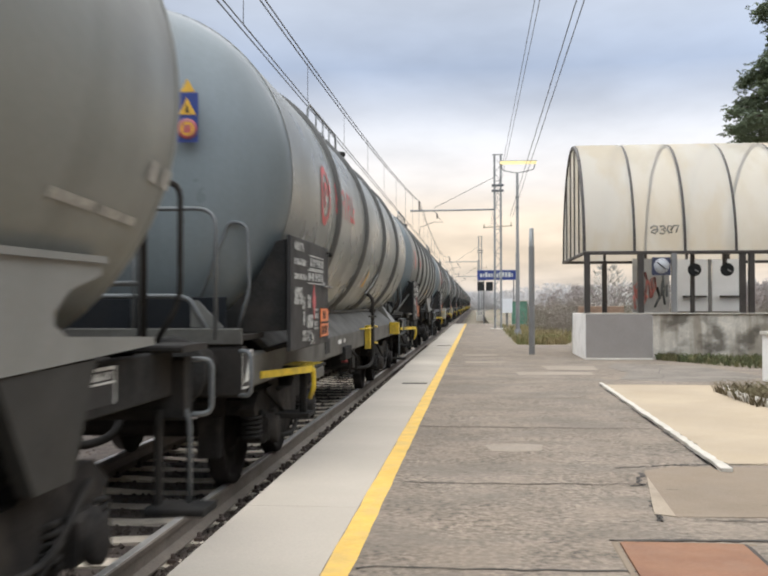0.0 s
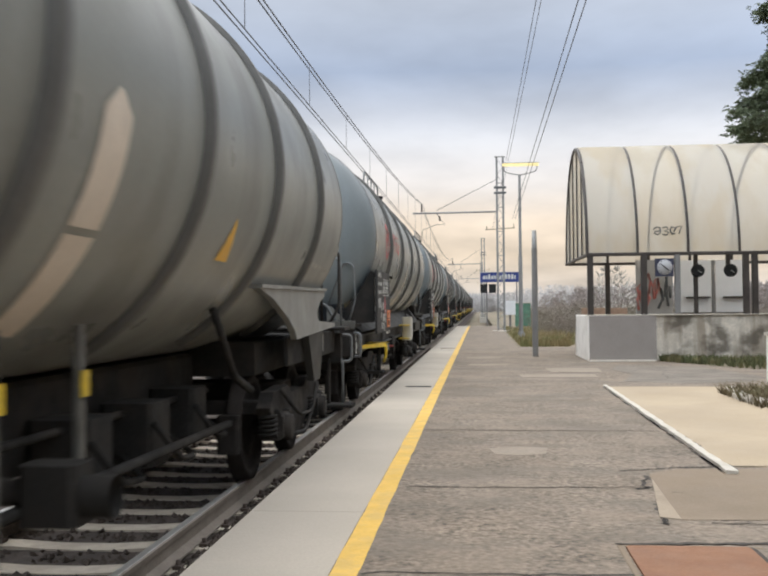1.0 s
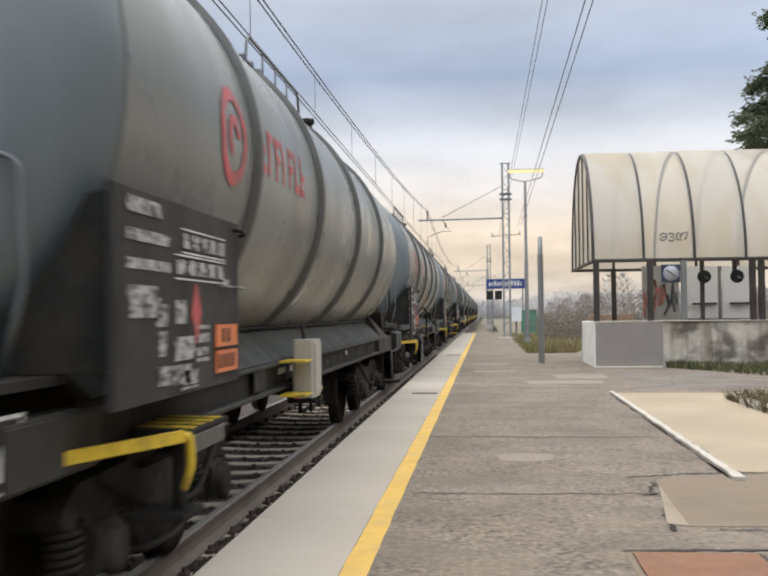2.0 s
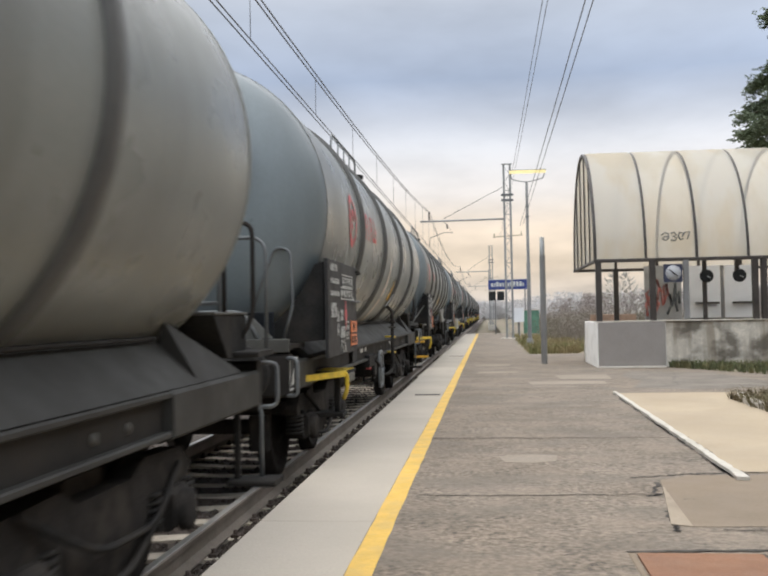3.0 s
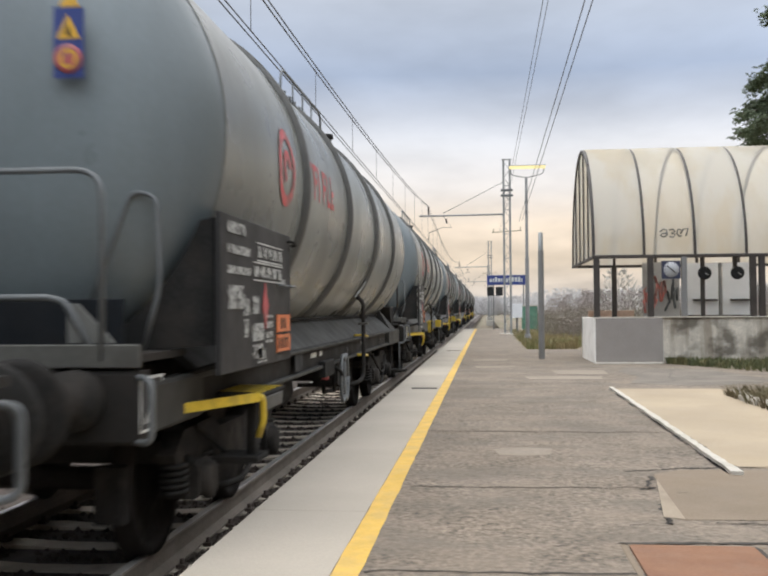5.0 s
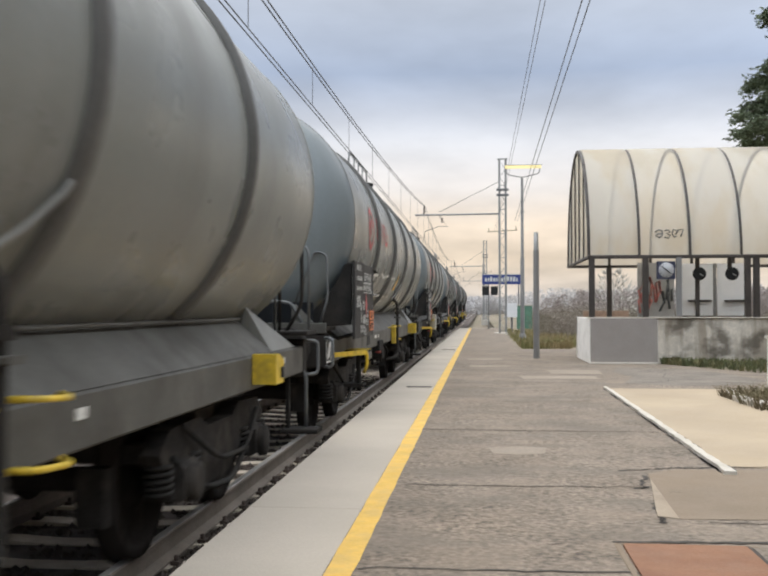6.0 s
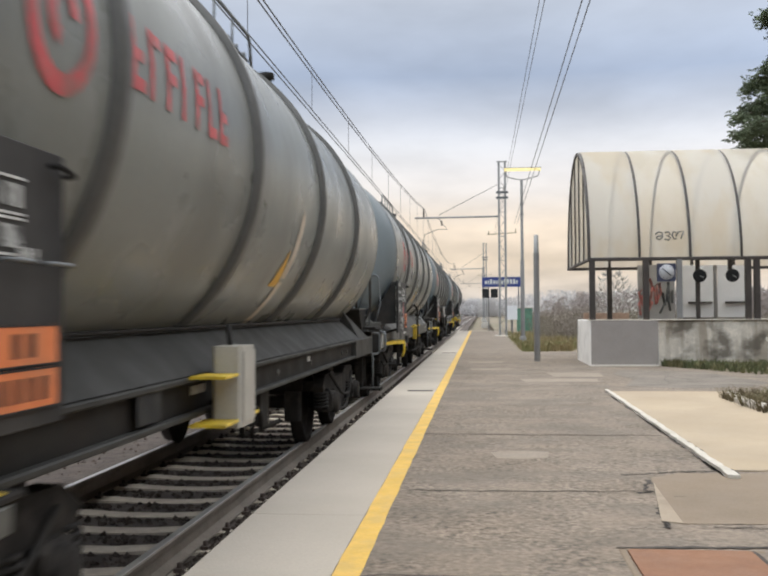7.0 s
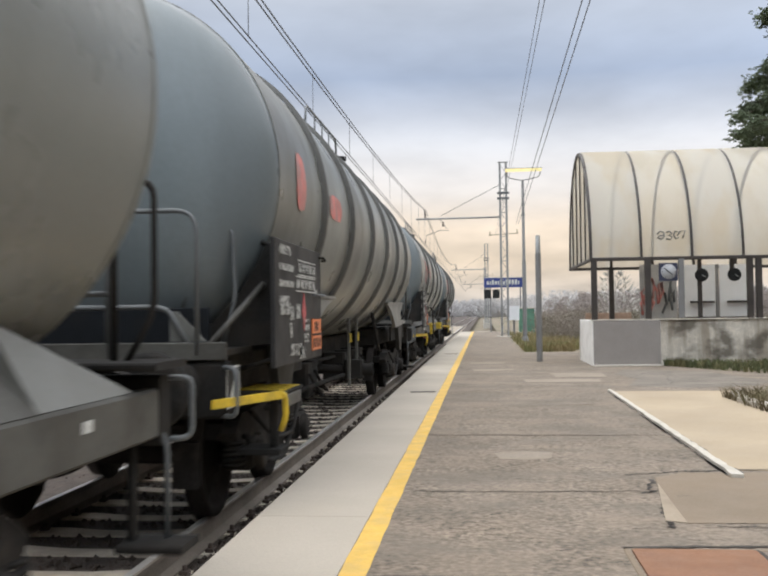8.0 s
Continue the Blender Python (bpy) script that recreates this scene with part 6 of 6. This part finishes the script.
def frameless_wagon(variant, end=11.62):
    """A wagon whose tank carries the load: short saddles at the ends and an open belly."""
    front, rear = -1.75, 13.26
    t = thing("tank_wagon", "dark grey frameless tank wagon on pale end saddles", "tank wagon", group="wagons of the train")
    build_tank(t, -1.21, end, (0.71, 2.6, 4.6, 6.5, 8.3, 10.15), TANK_DARK)
    for y0, k in ((front, 1), (rear, -1)):
        for sx in (-1, 1):
            x = sx * 1.17
            out = [(0.70, 1.295), (0.72, 1.335), (1.78, 1.37), (1.90, 1.42), (1.90, 1.47), (1.75, 1.56), (1.42, 1.63), (1.42, 1.68), (1.7, 1.70), (4.5, 1.66), (4.0, 1.58), (3.4, 1.42), (3.1, 1.30), (3.0, 1.225)]
            part("saddle", Shape().prism([(y0 + k * a, b) for a, b in out], "x", x - 0.03, x + 0.03), SADDLE, t, "pale grey saddle plate")
            part("saddle_flange", Shape().prism([(y0 + k * 1.4, 1.68), (y0 + k * 4.5, 1.66), (y0 + k * 4.5, 1.69), (y0 + k * 1.4, 1.71)], "x", min(sx * 1.0, x + sx * 0.05), max(sx * 1.0, x + sx * 0.05)), SADDLE, t)
            part("saddle_leg", Shape().prism([(y0 + k * 1.45, 1.262), (y0 + k * 2.35, 1.24), (y0 + k * 2.05, 0.78), (y0 + k * 1.7, 0.78)], "x", x - 0.05, x + 0.02), SKIRT, t)
            e0, e1 = sorted((y0 + k * 0.16, y0 + k * 3.0))
            part("end_sill", Shape().box(x - 0.09, x - 0.055, e0, e1, 0.98, 1.24, 0.01), DARK, t, "black end sill")
            if k < 0 and sx > 0:
                n0, n1 = y0 - 1.42, y0 - 1.05
                nb = part("notice", Shape().box(x - 0.054, x - 0.050, n0, n1, 1.03, 1.21, 0), PANEL, t, "dark notice with a white outline")
                part("notice_outline", Shape().box(x - 0.049, x - 0.046, n0, n1, 1.195, 1.21, 0).box(x - 0.049, x - 0.046, n0, n1, 1.13, 1.14, 0).box(x - 0.049, x - 0.046, n1 - 0.012, n1, 1.03, 1.195, 0), WHITE, nb)
                part("notice_text", Shape().box(x - 0.049, x - 0.046, n0 + 0.04, n1 - 0.05, 1.15, 1.185, 0), MARKING, nb)
        part("draft_box", Shape().box(-0.9, 0.9, min(y0, y0 + k * 3.4), max(y0, y0 + k * 3.4), 0.92, 1.22, 0.02), DARK, t, "black end frame")
    part("belly_pipe", Shape().tube(bend([(0.3, 5.6, 1.2), (0.3, 5.6, 0.75), (1.15, 5.6, 0.72)], 0.1), 0.06, 10).box(0.9, 1.16, 5.5, 5.72, 0.6, 0.86, 0.03).lathe([(0, 0.09), (0.14, 0.09)], (1.16, 5.6, 0.72), "x", 14), FRAME, t, "grey discharge pipe under the belly")
    for y in (5.0, 5.8):
        part("belly_hanger", Shape().box(1.02, 1.06, y, y + 0.06, 0.55, 1.44), FRAME_GREY, t, "grey hanger strap")
        part("hanger_tag", Shape().box(1.062, 1.075, y, y + 0.06, 1.12, 1.24, 0.015), YELLOW, t, "yellow tag")
    g = Shape().box(-0.4, 0.4, 1.3, 9.7, 0.62, 1.13, 0.03)
    for y, x in ((2.2, 0.55), (3.4, 0.6), (4.2, 0.52), (6.6, 0.58), (7.5, 0.62), (8.6, 0.55)):
        g.box(x - 0.16, x + 0.18, y, y + 0.38, 0.52, 0.92, 0.03).tube(bend([(x + 0.2, y, 0.8), (x + 0.3, y + 0.2, 0.55), (x + 0.25, y + 0.7, 0.5), (x, y + 0.9, 0.6)], 0.12), 0.022, 6)
    g.tube([(0.9, 2.0, 0.7), (0.9, 9.0, 0.62)], 0.03, 6).tube([(0.6, 2.0, 0.9), (0.6, 9.4, 0.84)], 0.025, 6).tube(bend([(1.0, 8.2, 1.5), (1.02, 8.7, 1.0), (1.0, 9.3, 0.85)], 0.1), 0.03, 6)
    part("brake_gear", g, DARK, t, "black brake rods under the belly")
    build_ends(t, front, rear, DARK)
    for y in (0.25, 11.0):
        build_bogie(t, y)
    build_panel(t, variant)
    front_fittings(t, front, -0.7)
    rear_fittings(t, rear)
    top_fittings(t, 5.6)
    for y, p, ry, rp in ((-0.38, -1, 0.20, 9.5), (1.45, -2, 0.40, 5.0)):
        rows = []
        for k in range(8):
            a0, a1 = math.pi * k / 8 - math.pi / 2, math.pi * (k + 1) / 8 - math.pi / 2
            w0, w1 = ry * math.cos(a0) ** 0.6, ry * math.cos(a1) ** 0.6 if k < 7 else 0.02
            rows.append(((y - w0, p + rp * math.sin(a0)), (y + w0, p + rp * math.sin(a0)), (y + w1, p + rp * math.sin(a1)), (y - w1, p + rp * math.sin(a1))))
        part("red_mark", decal(rows, n=2), PINK_SPRAY, t, "faded red painted mark")
    rear_marks(t, end - 0.15, -27)
    return t


def orange_steps(t, front):
    """Two hanging foot steps with orange edges at the leading corner."""
    for z, x in ((0.90, 1.03), (0.55, 1.10)):
        part("step_tread", Shape().box(x, x + 0.30, front - 0.06, front + 0.22, z - 0.035, z, 0.006), DARK, t, "black foot step")
        part("step_edge", Shape().box(x - 0.01, x + 0.31, front - 0.08, front - 0.062, z - 0.045, z + 0.005, 0.002).box(x + 0.302, x + 0.315, front - 0.06, front + 0.22, z - 0.045, z + 0.005, 0.002), AMBER, t, "orange step edge")
    part("step_hanger", Shape().box(1.06, 1.09, front + 0.05, front + 0.11, 0.52, 1.22).box(1.34, 1.365, front + 0.05, front + 0.11, 0.52, 0.92), DARK, t, "black step hanger")


def graffiti(t):
    lines = [[(1.65, -51), (1.67, -48), (1.49, -47), (1.46, -39), (1.44, -26), (2.09, -25), (2.12, -27), (2.11, -34), (1.65, -35), (1.69, -40), (1.92, -39), (2.14, -41), (2.32, -45), (2.38, -59)],
             [(2.12, -40), (2.47, -23), (2.98, -25.4), (3.28, -24.2), (3.65, -23.1), (3.76, -23.5), (4.09, -23.3), (4.38, -24.3), (4.70, -23.8), (4.83, -22.7), (4.89, -27.5), (4.93, -33.4), (4.92, -38.4), (5.23, -38.6), (5.22, -46.6), (5.39, -59.3), (5.30, -63)],
             [(2.42, -47), (2.91, -47), (2.78, -34), (2.52, -46)],
             [(2.9, -38), (3.28, -38.5), (3.76, -38.1), (4.09, -38.9), (4.59, -38.4), (4.61, -42.2), (4.31, -43.2), (4.35, -49.8), (4.29, -56.3), (4.73, -57.1), (4.83, -63)]]
    for l in lines:
        part("spray_line", painted_line(l, 0.042), GRAFFITI, t, "pale sprayed outline")


def tag_scrawl(t, y, phi, size):
    h = math.degrees(size * 1.1 / R)
    pts = [(y + size * math.cos(0.42 * k), phi + h * math.sin(0.42 * k)) for k in range(15)]
    part("scrawl", painted_line(pts, 0.016), STENCIL, t, "faint round scrawl")
    pts = [(y + size * (0.7 * math.cos(0.5 * k) - 0.02 * k), phi + h * (0.5 * math.sin(0.8 * k))) for k in range(14)]
    part("scrawl", painted_line(pts, 0.016), STENCIL, t, "faint looped scrawl")


# type, place at the start, seed of the panel, and what sets each one apart
TRAIN = [("long", -7.70, ()), ("grey", 8.70, ("yellow", "pale_patch", "red_white")), ("frameless", 23.40, ("stripe_b",)),
         ("cabinet", 39.80, ("cabinet_far", "stripe_a")), ("cabinet", 54.95, ("cabinet",)), ("dark", 69.95, ("hoops", "stripe_c")),
         ("dark", 84.94, ("hoops", "stripe_c")), ("frameless", 99.72, ("stripe_d", "marks_d", "orange_steps")), ("cabinet", 116.03, ("cabinet_far", "scrawl", "end_box")),
         ("dark", 131.5, ("hoops",)), ("grey", 147.12, ("yellow", "pale_patch", "red_white")), ("grey", 162.30, ("yellow", "graffiti", "tri")),
         ("cabinet", 177.65, ("cabinet", "stripe_a2")), ("grey", 192.90, ("yellow", "pale_patch")), ("frameless", 207.83, ()),
         ("grey", 224.3, ("yellow",)), ("cabinet", 239.5, ("cabinet",))]


def build_train():
    made = {}
    train = []
    for kind, y, extras in TRAIN:
        if kind not in made:
            if kind == "dark":
                t = sill_wagon(3, FRAME, SKIRT, "dark grey tank wagon with a blackened frame and data panel", 10.75, (1.1, 3.65, 6.15, 8.52))
            elif kind == "cabinet":
                t = sill_wagon(6, FRAME, SKIRT, "dark grey tank wagon with a pale cabinet on its sill", 10.72, (0.90, 3.32, 5.88, 8.30))
            elif kind == "grey":
                t = sill_wagon(4, FRAME_GREY, FRAME_GREY, "dark grey tank wagon with a grey frame and data panel", 11.05, (1.2, 3.80, 6.25, 8.72))
            else:
                t = frameless_wagon(5, 12.1 if kind == "long" else 11.62)
            made[kind] = t
            t.matrix_basis = pose(AXIS, y, 0)
        else:
            t = copy_thing(made[kind], pose(AXIS, y, 0))
        train.append((t, y, extras))
    for t, y, extras in train:
        for e in extras:
            if e == "yellow":
                yellow_gear(t, 5.8)
                if y != 192.90:
                    end_lamp_box(t, 10.0)
            elif e == "cabinet":
                cabinet(t, 3.0)
            elif e == "cabinet_far":
                cabinet(t, 5.35)
            elif e == "end_box":
                end_lamp_box(t, 10.0)
            elif e == "hoops":
                brake_wheel(t, 4.4)
                yellow_handles(t, 5.92)
            elif e == "stripe_a":
                stripe(t, 4.87, -11, -57, 0.20)
            elif e == "stripe_a2":
                stripe(t, 5.10, -10, -57, 0.16)
                triangle(t, 4.90, -31, 0.34)
            elif e == "stripe_b":
                stripe(t, 5.23, -7, -56, 0.30)
                triangle(t, 7.40, -27, 0.30)
            elif e == "stripe_c":
                stripe(t, 4.75, -9, -55, 0.22)
                triangle(t, 5.8, -28, 0.36)
            elif e == "stripe_d":
                stripe(t, 6.83, 24, -66, 0.20)
            elif e == "orange_steps":
                orange_steps(t, -1.75)
            elif e == "marks_d":
                triangle(t, 5.09, -25, 0.36, WHITE, "white warning triangle")
                triangle(t, 5.95, -25, 0.36)
                tag_scrawl(t, 2.7, -38, 0.35)
            elif e == "scrawl":
                tag_scrawl(t, 1.75, -36, 0.4)
            elif e == "graffiti":
                graffiti(t)
                part("pale_patch", decal([((4.06, -55.9), (4.24, -56.3), (4.20, -43.4), (4.05, -43.6))]), STRIPE, t, "small pale painted patch")
            elif e == "tri":
                triangle(t, 5.42, -25, 0.36)
            elif e == "pale_patch":
                part("pale_patch", decal([((3.6, -38), (4.0, -38), (4.25, -46), (3.85, -46))]), WHITE, t, "small pale painted patch")
                triangle(t, 5.15, -30, 0.3)
            elif e == "red_white":
                triangle(t, 4.75, -30, 0.3, WHITE, "white warning triangle")
    return [(t, y) for t, y, _ in train]


train = build_train()


def motions():
    """The train runs towards the viewer at a steady pace; each wheelset turns on its bogie."""
    turn = 86.0                       # degrees for each step of a thirtieth of a second
    for t, y in train:
        walk(t, [(0.5 * k, pose(AXIS, y - SPEED * 0.5 * k, 0)) for k in range(17)])
        for w in t.children_recursive:
            if w.name.startswith("wheelset"):
                p = w.location.copy()
                walk(w, [(k / 30, pose(p.x, p.y, p.z, turn * k % 360)) for k in range(241)])


motions()
